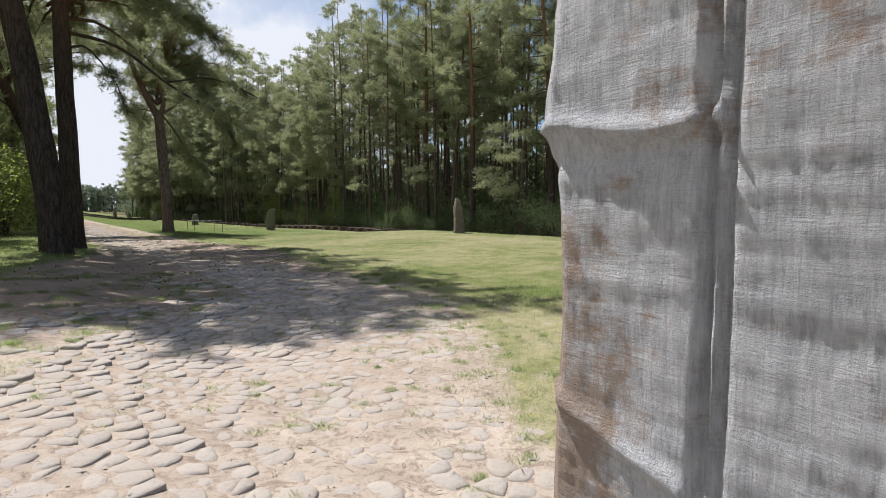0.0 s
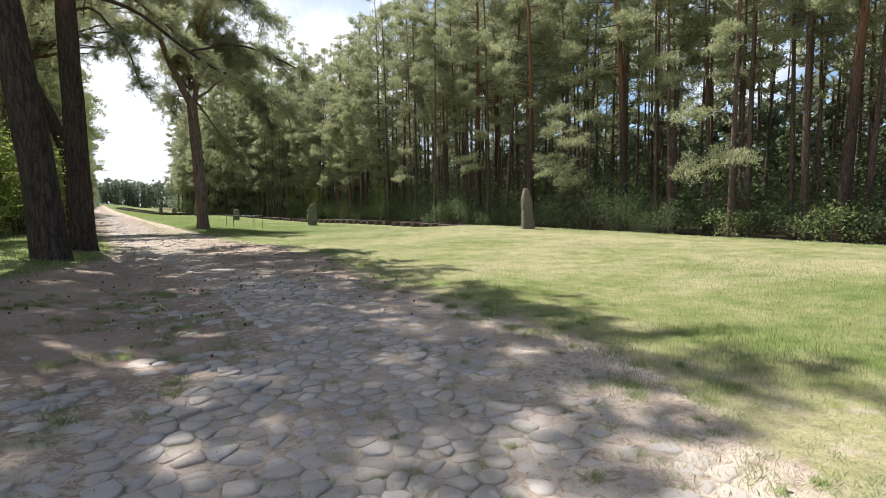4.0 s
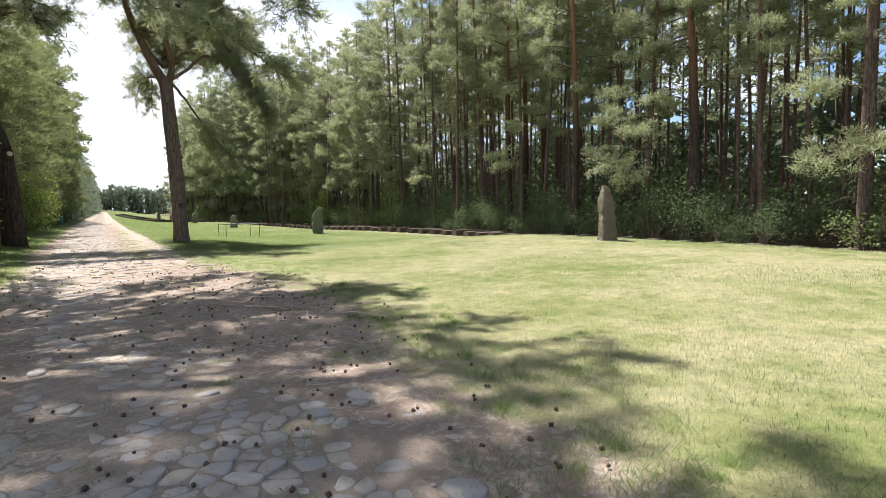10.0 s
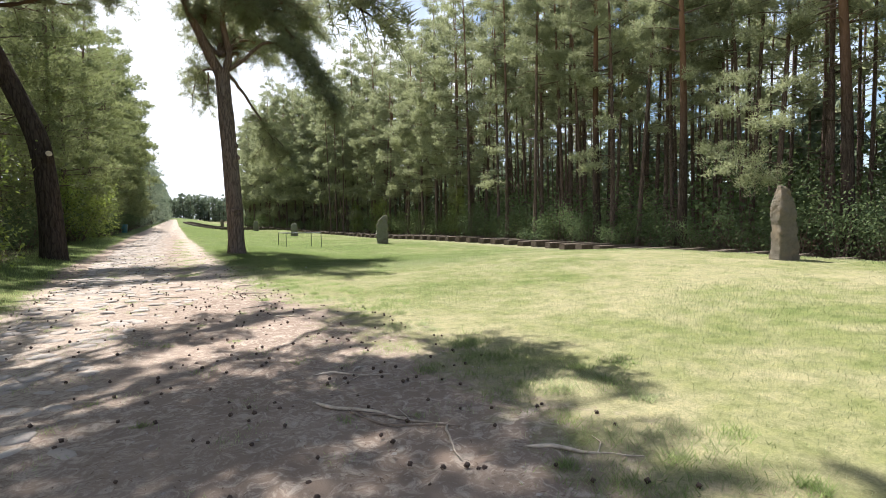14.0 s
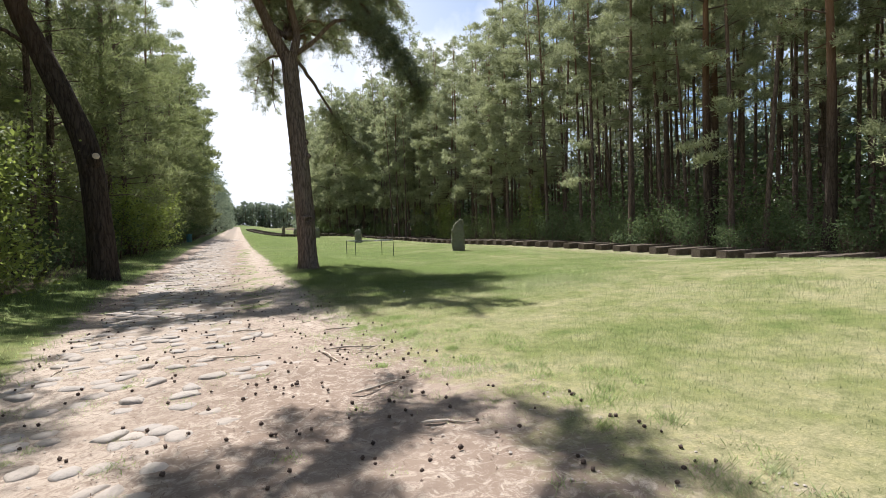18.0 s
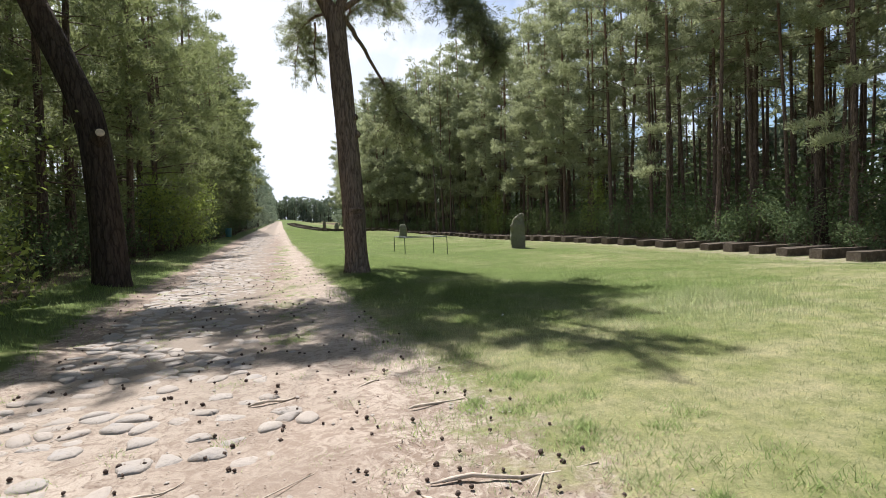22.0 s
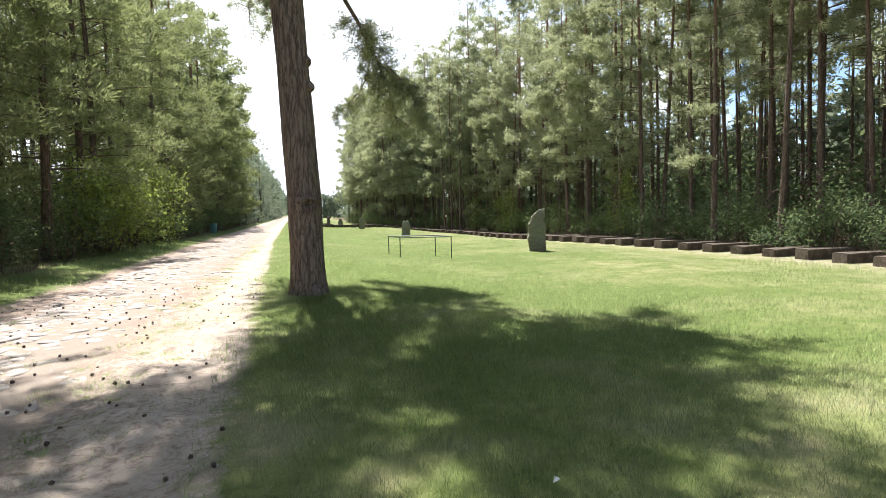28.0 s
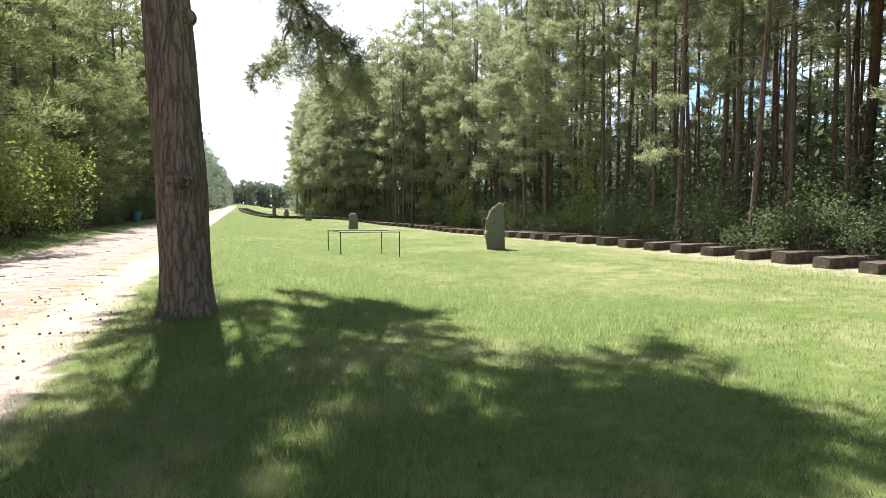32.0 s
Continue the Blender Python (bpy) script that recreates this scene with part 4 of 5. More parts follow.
    for x in (33.5, 37, 41, 46):
        ins += place_row(rng, 92, 172, 3.2, x - 7.5, 0.9)
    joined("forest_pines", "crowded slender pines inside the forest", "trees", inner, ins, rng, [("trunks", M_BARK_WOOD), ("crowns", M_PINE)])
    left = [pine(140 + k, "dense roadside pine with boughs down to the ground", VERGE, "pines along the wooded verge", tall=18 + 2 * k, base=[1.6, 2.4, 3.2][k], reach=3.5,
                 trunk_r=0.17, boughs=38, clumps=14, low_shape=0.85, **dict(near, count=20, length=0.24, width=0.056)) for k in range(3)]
    # the pine at (-3.7, 31.0) is added out of view to shade the verge
    spots = place_row(rng, 47, 76, 3.0, -2.3, 0.4) + place_row(rng, 47, 70, 4.2, -5.6, 0.7) + [(-3.7, 31.0), (-6.5, 33), (-8.5, 29), (-7.5, 25), (-10, 22), (-3.0, 43.6), (-5.4, 40.2), (-6.6, 44.8), (-7.8, 37.0)]
    spread(left, spots, rng, 0.88, 1.12)
    past = [pine(144 + k, "dense pine far along the wooded verge", VERGE, "far pines along the wooded verge", tall=19 + 2 * k, base=[1.8, 2.8][k], reach=3.5,
                 trunk_r=0.17, boughs=36, clumps=13, low_shape=0.85, **far) for k in range(2)]
    spread(past, place_row(rng, 79, 118, 3.0, -2.3, 0.4) + place_row(rng, 74, 118, 4.2, -5.6, 0.7), rng, 0.88, 1.12)
    ins = []
    for x in (-8.5, -11, -13.5, -16.5, -20, -24):
        ins += place_row(rng, 20, 112, 2.9, x, 0.9)
    joined("forest_pines", "crowded slender pines behind the verge", "trees", inner, ins, rng, [("trunks", M_BARK_WOOD), ("crowns", M_PINE)], 0.7, 0.95)
    # undergrowth
    shrubs = [bush(200 + k, "dark leafy shrub at the foot of the pines", M_SHRUB, "forest undergrowth", tall=[1.7, 2.5, 3.4][k], wide=[2.0, 2.4, 2.6][k], n=880, leaf=0.07, stems=6, lumps=16) for k in range(3)]
    # shrubs whose leaf colour is brightened to look lit under the canopy
    fresh = [bush(204 + k, "green leafy shrub in half light at the forest edge", M_SHRUB_LIT, "fresh undergrowth", tall=[2.2, 3.2][k], wide=[2.2, 2.6][k], n=760, leaf=0.085, stems=6, lumps=16) for k in range(2)]
    spread(fresh, [(bend_edge(y) - 0.6 + rng.normal() * 0.5, y) for y in np.arange(60, 168, 2.4)] + [(30.6, 47.2), (30.2, 51.0), (29.9, 56.2), (31.4, 40.6)], rng, 0.7, 1.2)
    low = [bush(206, "low green shrub in half light before the pines", M_SHRUB_LIT, "fresh undergrowth", tall=1.7, wide=2.3, n=760, leaf=0.085, stems=6, lumps=16)]
    spread(low, [(29.0, 14.6), (29.4, 19.5)], np.random.default_rng(66), 0.85, 1.1)
    spots = place_row(rng, 24, 62, 1.7, 29.4, 0.5) + place_row(rng, 6, 100, 2.2, 31.6, 0.8)
    spots += place_row(rng, 41, 110, 2.2, -1.6, 0.4) + place_row(rng, 30, 100, 2.8, -4.5, 0.8)
    spread(shrubs, spots, rng, 0.7, 1.2)
    deep = [list(leafy(210 + k, 3.2 + 0.6 * k, 3.2, 300, 0.15, 3, 16)) for k in range(3)]
    spots = []
    for x in (34.5, 38, 42, 47):
        spots += place_row(rng, -6, 112 + (x - 34) * 0.6, 2.6 + (x - 34) * 0.02, x, 1.2)
    for x in (-8, -11, -15, -20, -26, -31):
        spots += place_row(rng, 16, 112, 2.8, x, 1.0)
    joined("undergrowth", "dark shrubs and saplings under the forest", "undergrowth", deep, spots, rng, [("stems", M_TWIG), ("leaves", M_SHRUB)], 0.7, 1.3)
    tall = [list(leafy(215 + k, 6.5 + k, 4.5, 400, 0.24, 3, 18, 0.05)) for k in range(2)]
    spots = []
    for x in (49, 55):
        spots += place_row(rng, -12, 118 + (x - 50) * 0.6, 3.2, x, 1.2)
    for x in (-24, -30, -35):
        spots += place_row(rng, 10, 116, 3.6, x, 1.0)
    joined("undergrowth", "tall dark saplings deep in the forest", "undergrowth", tall, spots, rng, [("stems", M_TWIG), ("leaves", M_SHRUB)], 0.8, 1.25)
    bright = [bush(220 + k, "fresh green hazel bush in the sun by the road", M_LEAF, "green bushes on the verge", tall=[3.4, 4.2][k], wide=[2.6, 3.0][k], n=4800, leaf=0.072, stems=10, lumps=30) for k in range(2)]
    spread(bright, [(-1.5, 33.0), (-1.7, 35.4), (-3.2, 31.2), (-3.4, 34), (-2.9, 24.5), (-4.6, 27.5), (-4.8, 21.5), (-0.9, 52.5), (-1.2, 57), (-1.0, 62)], rng, 0.85, 1.1)
    young = [bush(230, "young light green tree at the forest edge", M_LEAF, "young trees at the forest edge", tall=4.6, wide=2.0, n=2000, leaf=0.08, stems=8, lumps=18)]
    spread(young, [(29.3, 84.6), (29.0, 81.0), (29.6, 62), (28.6, 92)], rng, 0.85, 1.1)


make_forests()


def far_woods():
    """Far forest on both sides and across the end of the road."""
    rng = np.random.default_rng(5)
    wood, green = Soup(), Soup()
    spots = []
    for y in np.arange(172, 300, 3.2):
        for x in (24, 28, 33):
            spots.append((x + rng.normal() * 1.6 + (y - 172) * 0.1, y + rng.normal() * 1.5, 13))
    for y in np.arange(116, 520, 3.0):
        for x in (-2.5, -6, -11):
            spots.append((x + rng.normal() * 1.0, y + rng.normal() * 1.5, 18))
    for x in np.arange(-120, 200, 2.6):
        for y in (480, 488, 497, 508):
            spots.append((x + rng.normal() * 1.5, y + rng.normal() * 4, 16 + 4 * math.sin(x * 0.045)))
    for y in np.arange(88, 176, 3.0):
        for x in (9, 14, 20):
            spots.append((bend_edge(y) + x + rng.normal() * 1.5, y + rng.normal(), 18))
    for x in (57, 61, 65, 70):
        for y in np.arange(-30, 150, 3.2):
            spots.append((x + rng.normal() * 1.5, y + rng.normal(), 13))
    for x in np.arange(30, 70, 3.2):
        for y in (-16, -24, -33):
            spots.append((x + rng.normal(), y + rng.normal() * 2 + (x - 30) * 0.25, 20))
    for x, y, h in spots:
        h *= rng.uniform(0.8, 1.15)
        z = hz(x, y)
        wood.add(*tube([(x, y, z - 0.2), (x, y, z + h * 0.5), (x, y, z + h * 0.84)], [0.2, 0.14, 0.05], 4))
        n = 58 if 100 < y < 230 and x < 10 else 34 if y > 470 else 26 if 170 < y < 310 else 18
        u = rng.random(n) ** 0.85
        r = 3.3 * (1 - 0.7 * u) * np.sqrt(rng.random(n)) * (1.0 if y < 330 else 1.25)
        a = rng.uniform(0, 6.283, n)
        P = np.stack([x + np.cos(a) * r, y + np.sin(a) * r, z + h * 0.97 * u], -1)
        D = np.stack([np.cos(a), np.sin(a), 0.4 + 0 * a], -1)
        if 100 < y < 230 and x < 10:
            P = np.repeat(P, 2, 0) + rng.normal(size=(2 * n, 3)) * 0.5
            green.add(*tufts(P, np.repeat(D, 2, 0), rng, 6, 0.75, 0.2))
        else:
            green.add(*tufts(P, D, rng, 9, 1.3, 0.5 if y < 470 and x < 50 else 0.9))
    root = thing("far_woods", "distant pine woods along and across the road", "woods", kind="stuff")
    part("trunks", wood.data("trunks", M_BARK_DARK), root)
    part("foliage", green.data("foliage", M_PINE_HAZED), root)


far_woods()

# ---------------------------------------------------------------- the four roadside pines


def limb_points(line, rng, n, s0, width):
    """Twig ends scattered round the outer part of a limb."""
    s = rng.uniform(s0, 1.0, n)
    k = (s * (len(line) - 1)).astype(int).clip(0, len(line) - 2)
    f = (s * (len(line) - 1) - k)[:, None]
    P = line[k] * (1 - f) + line[k + 1] * f
    D = line[k + 1] - line[k]
    D /= np.linalg.norm(D, axis=1, keepdims=True) + 1e-9
    return P, D


def old_pine(name_label, trunk, radii, limbs, seed, extra=(), bark=None, spike=(8, 0.18, 0.025), fine=(150, 44), flare=0.12, burls=()):
    """A big old pine. limbs: (points, start radius, start of green, twig reach, number of twigs)."""
    rng = np.random.default_rng(seed)
    root = thing("pine_tree", name_label, "tree")
    o = np.array(trunk[0])
    root.location = o
    n, m = fine
    line = smooth_line(np.array(trunk) - o, n)
    rr = np.interp(np.linspace(0, 1, n), np.linspace(0, 1, len(radii)), radii)
    rr = rr * (1 + flare * np.exp(-line[:, 2] / 0.22))
    v, f = tube(line, rr, m, 0.0)
    # bark: long plates parted by furrows, and slow swellings
    ax = np.repeat(line, m, 0)
    out = v - ax
    out /= np.linalg.norm(out, axis=1, keepdims=True) + 1e-9
    push = np.empty(len(v))
    for i, (p, q) in enumerate(zip(v, out)):
        a = Vector((q[0] * 3.6, q[1] * 3.6, p[2] * 0.75 + seed))
        r1 = abs(noise.noise(a)) * 2 + 0.6 * abs(noise.noise(a * 2.1))
        push[i] = 0.026 * (min(r1, 0.6) - 0.35) + 0.02 * noise.noise(Vector((q[0], q[1], p[2] * 0.8 + seed)))
    for (bx, by, bz), wide, high in burls:
        d = v + o - (bx, by, bz)
        r = np.sqrt(((d[:, 0] ** 2 + d[:, 1] ** 2) / wide ** 2) + (d[:, 2] / high) ** 2)
        hood = np.exp(-(r - 0.9) ** 2 * 6) * (0.7 + 0.5 * np.sign(d[:, 2]))
        push = push + 0.06 * hood + 0.06 * np.exp(-r ** 2 * 0.7) - 0.17 * np.exp(-((r * 1.9) ** 2)) + 0.012 * np.sin(d[:, 2] * 70) * np.exp(-r ** 2 * 0.4)
    v = v + out * push[:, None]
    tr = part("trunk", mesh_data("trunk", v, f, bark or M_BARK, True), root)
    for pts, r0, green, reach, count in limbs:
        L = smooth_line(np.array(pts) - o, 22)
        L[2:] += np.cumsum(rng.normal(size=(20, 3)) * 0.02, 0)
        v, f = tube(L, np.linspace(r0, 0.015, 22), 9, 0.03, rng)
        tw, cr = Soup(), Soup()
        tw.add(v, f)
        P, D = limb_points(L, rng, count, green, reach)
        for p, d in zip(P, D):
            q = d * 0.6 + rng.normal(size=3) * np.array([0.9, 0.9, 0.5])
            q /= np.linalg.norm(q)
            ln = reach * rng.uniform(0.35, 1.1)
            mid = p + q * ln * 0.5 + np.array([0, 0, 0.08 * ln])
            e = p + q * ln + np.array([0, 0, -0.18 * ln])
            tw.add(*tube([p, mid, e], [0.017, 0.011, 0.004], 3))
            k = int(8 + 11 * ln)
            t = rng.uniform(0.3, 1.0, k)[:, None]
            C = p * (1 - t) ** 2 + 2 * mid * t * (1 - t) + e * t * t + rng.normal(size=(k, 3)) * 0.11 * ln
            cr.add(*tufts(C, np.repeat((q + (0, 0, 0.3))[None], k, 0), rng, *spike))
        lb = part("limb", tw.data("limb", bark or M_BARK, True), root)
        tagged(part("needles", cr.data("needles", M_PINE), lb), kind="stuff")
    for pts, r0, name in extra:
        v, f = tube(smooth_line(np.array(pts) - o, 10), r0 * np.sqrt(np.clip(1 - np.linspace(0, 1, 10) ** 2, 0.02, 1)), 14, 0.05, rng)
        part(name, mesh_data(name, v, f, bark or M_BARK, True), root)
    return root


def shade_limbs(rng, stems, outline, gap, low, high, twigs=13, missing=0.1):
    """Overhead limbs, mostly out of view, added to cast shade. stems: trunk or fork points the limbs leave from;
    outline: the ground their shadows are to cover.
    """
    c = np.array(outline, float)
    lo, hi = c.min(0), c.max(0)
    out = []

    def within(x, y):
        n, odd = len(c), False
        for k in range(n):
            (x1, y1), (x2, y2) = c[k], c[(k + 1) % n]
            if (y1 > y) != (y2 > y) and x < x1 + (y - y1) / (y2 - y1) * (x2 - x1):
                odd = not odd
        return odd
    for gy in np.arange(lo[1], hi[1], gap):
        for gx in np.arange(lo[0], hi[0], gap):
            x, y = gx + rng.uniform(0, gap), gy + rng.uniform(0, gap)
            if not within(x, y) or rng.random() < missing:
                continue
            best = None
            for _ in range(6):
                z = rng.uniform(low, high)
                ex, ey = x - 0.08 * z, y + 0.577 * z
                for q in stems:
                    d = math.hypot(ex - q[0], ey - q[1])
                    if best is None or d + 0.3 * abs(z - q[2] - 0.25 * d) < best[0]:
                        best = (d + 0.3 * abs(z - q[2] - 0.25 * d), q, (ex, ey, z), d)
            _, q, e, d = best
            q, e = np.array(q), np.array(e)
            up = np.array([0, 0, 1.0])
            side = rng.normal(size=3) * 0.06 * d
            pts = [q, q * 0.66 + e * 0.34 + up * 0.09 * d + side, q * 0.3 + e * 0.7 + up * 0.07 * d + side * 0.6, e]
            out.append(([tuple(p) for p in pts], 0.035 + 0.008 * d, max(0.25, 1 - 2.0 / max(d, 0.5)), 1.0, int(twigs * rng.uniform(0.75, 1.3))))
    return out


def thin_out(limbs, x0, x1, y0, y1, share, seed):
    """Leave out a share of the limbs that shade one stretch of ground."""
    rng = np.random.default_rng(seed)
    kept = []
    for limb in limbs:
        x, y, z = limb[0][-1]
        if not (x0 < x + 0.08 * z < x1 and y0 < y - 0.577 * z < y1 and rng.random() < share):
            kept.append(limb)
    return kept


def make_old_pines():
    limbs = [
        ([(6.38, 38.95, 7.3), (5.7, 39.0, 8.8), (5.0, 39.2, 11.0), (4.6, 39.2, 13.6), (5.0, 39.4, 16.6)], 0.24, 0.45, 1.7, 60),
        ([(6.42, 38.95, 7.3), (6.74, 39.0, 8.4), (6.45, 38.9, 9.6), (6.9, 39.1, 11.0), (8.2, 39.4, 11.6), (9.5, 39.6, 11.0), (10.2, 39.6, 10.0)], 0.16, 0.45, 1.1, 90),
        ([(6.5, 39.0, 7.6), (7.2, 38.9, 8.0), (8.2, 38.7, 8.8), (9.1, 38.4, 8.5), (10.0, 37.8, 7.4), (10.7, 36.9, 5.7)], 0.09, 0.45, 0.85, 150),
        ([(6.9, 39.1, 10.6), (8.4, 38.8, 10.1), (9.6, 38.2, 8.7), (10.4, 37.4, 7.0)], 0.06, 0.35, 0.85, 110),
        ([(6.5, 39.0, 7.7), (7.3, 40.0, 7.0), (8.2, 41.0, 6.1), (9.0, 41.9, 5.1), (9.4, 42.3, 4.0)], 0.075, 0.45, 0.8, 70),
        ([(8.5, 41.4, 5.7), (8.3, 42.4, 4.9), (7.7, 43.1, 4.1)], 0.03, 0.2, 0.6, 30),
        ([(8.9, 41.6, 5.3), (9.5, 41.3, 4.5), (9.7, 41.2, 3.7)], 0.03, 0.2, 0.6, 32),
        ([(5.4, 39.1, 9.8), (6.6, 39.6, 12.0), (7.8, 40.0, 13.8), (9.0, 40.0, 14.0)], 0.11, 0.4, 1.3, 70),
        ([(6.35, 39.2, 7.6), (6.0, 41.0, 8.2), (5.6, 43.0, 8.4), (5.3, 45.0, 7.9)], 0.055, 0.4, 0.9, 52),
        ([(6.0, 41.5, 8.1), (6.2, 43.5, 7.7), (6.4, 45.2, 7.0)], 0.035, 0.3, 0.7, 30),
    ]
    rng = np.random.default_rng(6)
    limbs += shade_limbs(rng, [(6.3, 38.9, 8.2), (5.8, 38.8, 9.6), (5.0, 38.9, 11.6), (4.7, 38.9, 13.5), (6.9, 38.5, 10.2)], [(5.8, 28.3), (5.6, 33.5), (6.4, 37.3), (7.4, 40.0), (9, 40.2), (10.5, 38.8), (10.2, 36.4), (10.8, 35.7), (11.7, 36.0), (12.6, 36.0), (12.6, 33.4), (11.1, 31.8), (10.1, 31.2), (9.9, 30.0), (9.4, 28.0), (8.6, 27.0), (7.2, 27.5)], 0.93, 9.6, 13.5, 17, 0.0)
    limbs += shade_limbs(rng, [(5.0, 38.9, 11.6), (4.7, 38.9, 13.5)], [(3.0, 30.4), (5.6, 30.6), (5.6, 34.0), (3.6, 34.3)], 1.25, 10.5, 14, 14, 0.1)
    old_pine("big old pine with a forked trunk standing in grass", [(6.64, 38.55, hz(6.64, 38.55) - 0.1), (6.62, 38.6, 2.0), (6.52, 38.75, 4.5), (6.38, 38.95, 7.65)],
             [0.34, 0.32, 0.315, 0.31, 0.30, 0.29, 0.27], limbs, 31,
             [([(6.66, 38.65, 4.0), (6.8, 38.55, 4.0), (6.9, 38.48, 3.97)], 0.14, "knot"), ([(6.6, 38.7, 4.5), (6.78, 38.6, 4.5), (6.85, 38.55, 4.5)], 0.13, "knot")], spike=(8, 0.17, 0.02), fine=(260, 64), flare=0.3, burls=[((6.7, 38.26, 1.74), 0.17, 0.13)])
    S = (0.43, 38.1, hz(0.43, 38.1) - 0.1)
    limbs = [
        ([(-1.5, 38.1, 9.2), (-1.2, 37.6, 12), (0.5, 37.2, 13.5), (3.0, 36.9, 13.2), (4.8, 36.6, 12.4)], 0.13, 0.3, 1.4, 82),
        ([(-1.2, 38.1, 8.0), (-0.2, 38.1, 10.5), (1.6, 38.3, 11.2), (3.4, 38.5, 10.8)], 0.10, 0.35, 1.3, 71),
        ([(-1.7, 38.0, 10.0), (-2.7, 38.3, 13), (-3.0, 38.7, 16)], 0.14, 0.4, 1.2, 24),
        ([(-1.0, 38.1, 7.1), (-2.2, 37.9, 7.6), (-3.6, 37.5, 7.2)], 0.07, 0.45, 0.8, 9),
        ([(-1.6, 38.0, 9.8), (0.2, 39.4, 12.2), (2.0, 40.6, 13.0)], 0.1, 0.3, 1.4, 55),
    ]
    limbs += shade_limbs(rng, [(-1.3, 38.1, 8.6), (-1.7, 38.0, 10.0)], [(0.4, 28.6), (3.3, 28.4), (5.6, 28.6), (5.4, 30.8), (5.4, 33.0), (4.4, 34.0), (2.0, 36.0), (0.4, 36.5)], 1.3, 9.5, 14, 13, 0.22)
    limbs = thin_out(limbs, 1.0, 5.3, 27.5, 31.0, 0.72, 62)
    t2 = old_pine("leaning old pine with a sawn branch scar beside bushes", [S, (0.4, 38.1, 2.0), (0.24, 38.1, 4.0), (-0.1, 38.1, 5.2), (-0.8, 38.1, 7.0), (-1.25, 38.1, 8.2), (-1.8, 38.05, 10.4)],
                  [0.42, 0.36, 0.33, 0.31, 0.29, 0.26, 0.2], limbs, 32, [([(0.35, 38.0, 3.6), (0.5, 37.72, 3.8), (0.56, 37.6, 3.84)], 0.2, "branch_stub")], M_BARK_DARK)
    cv, cf = tube([(0, 0, 0), (0, 0, 0.03)], [0.1, 0.085], 14)
    scar = mesh_data("sawn_face", np.vstack([cv, [[0, 0, 0.034]]]), [list(q) for q in cf] + [[14 + i, 14 + (i + 1) % 14, 28] for i in range(14)], M_CUT)
    sc = part("sawn_face", scar, t2, "pale sawn wood")
    sc.matrix_basis = Matrix.Translation(Vector((0.56, 37.57, 3.84)) - Vector(S)) @ Matrix.Rotation(radians(74), 4, "X") @ Matrix.Rotation(0.35, 4, "Y")
    rng = np.random.default_rng(8)
    A = (0.38, 20.3, hz(0.38, 20.3) - 0.1)
    # unseen limbs are added over the road to shade this outline
    shade = [(-3.5, 7.4), (0.3, 6.4), (1.2, 5.5), (3.4, 5.7), (6.9, 5.3), (7.3, 9.0), (7.6, 13.5), (-3.0, 14.0)]
    limbs = shade_limbs(rng, [(-0.6, 20.65, 9.0), (-0.72, 20.7, 11.0), (-0.8, 20.72, 13.0), (-0.88, 20.75, 15.0), (-0.95, 20.78, 17.0)], shade, 1.1, 10.5, 18, 16, 0.03)
    limbs += shade_limbs(rng, [(-0.72, 20.7, 11.0), (-0.88, 20.75, 15.0)], shade, 1.9, 10.5, 18, 16, 0.1)
    limbs += shade_limbs(rng, [(-0.55, 20.65, 8.6), (-0.8, 20.72, 12.0)], [(-6.5, 9), (-3.2, 9), (-3.2, 20), (-6.5, 20)], 1.8, 8.5, 15, 15, 0.1)
    limbs = thin_out(limbs, -4.0, 2.2, 7.8, 13.0, 0.42, 63)
    limbs += shade_limbs(np.random.default_rng(64), [(-0.72, 20.7, 11.0), (-0.88, 20.75, 15.0)], [(0.9, 6.5), (2.3, 6.3), (2.3, 7.5), (0.9, 7.6)], 0.8, 10.5, 16, 15, 0.0)
    limbs += shade_limbs(np.random.default_rng(70), [(-0.6, 20.65, 9.0), (-0.72, 20.7, 11.0)], [(2.1, 11.9), (3.7, 11.9), (3.7, 14.3), (2.1, 14.3)], 1.0, 10.5, 16, 15, 0.1)
    limbs.append(([(-0.5, 20.6, 8.2), (-1.8, 19.8, 8.6), (-3.2, 19.4, 7.9)], 0.07, 0.4, 1.0, 35))
    old_pine("thick dark pine trunk leaning at the road's edge", [A, (0.2, 20.4, 2.5), (-0.2, 20.55, 6.0), (-0.7, 20.7, 10.0), (-1.0, 20.8, 19.5)],
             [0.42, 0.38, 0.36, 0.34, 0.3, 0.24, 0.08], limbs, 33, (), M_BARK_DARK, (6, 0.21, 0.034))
    B = (0.97, 24.1, hz(0.97, 24.1) - 0.1)
    shade = [(-2.5, 13.6), (8.4, 12.6), (8.1, 15.4), (7.4, 16.4), (7.5, 18.5), (7.7, 20.5), (7.3, 22.8), (3.5, 23.6), (-1.0, 23.0)]
    limbs = shade_limbs(rng, [(0.9, 24.15, 9.0), (0.88, 24.17, 11.0), (0.87, 24.18, 13.0), (0.86, 24.2, 15.5)], shade, 1.22, 9.5, 16, 15, 0.1)
    limbs += shade_limbs(rng, [(0.88, 24.17, 11.0), (0.86, 24.2, 15.5)], shade[:6] + [(3.0, 20.0), (3.0, 14.0)], 2.0, 9.5, 16, 16, 0.1)
    limbs += shade_limbs(rng, [(0.88, 24.17, 11.0), (0.87, 24.18, 13.0)], [(-1.0, 10.8), (3.4, 10.8), (3.2, 16.8), (-1.0, 16.8)], 1.15, 9.5, 15, 15, 0.0)
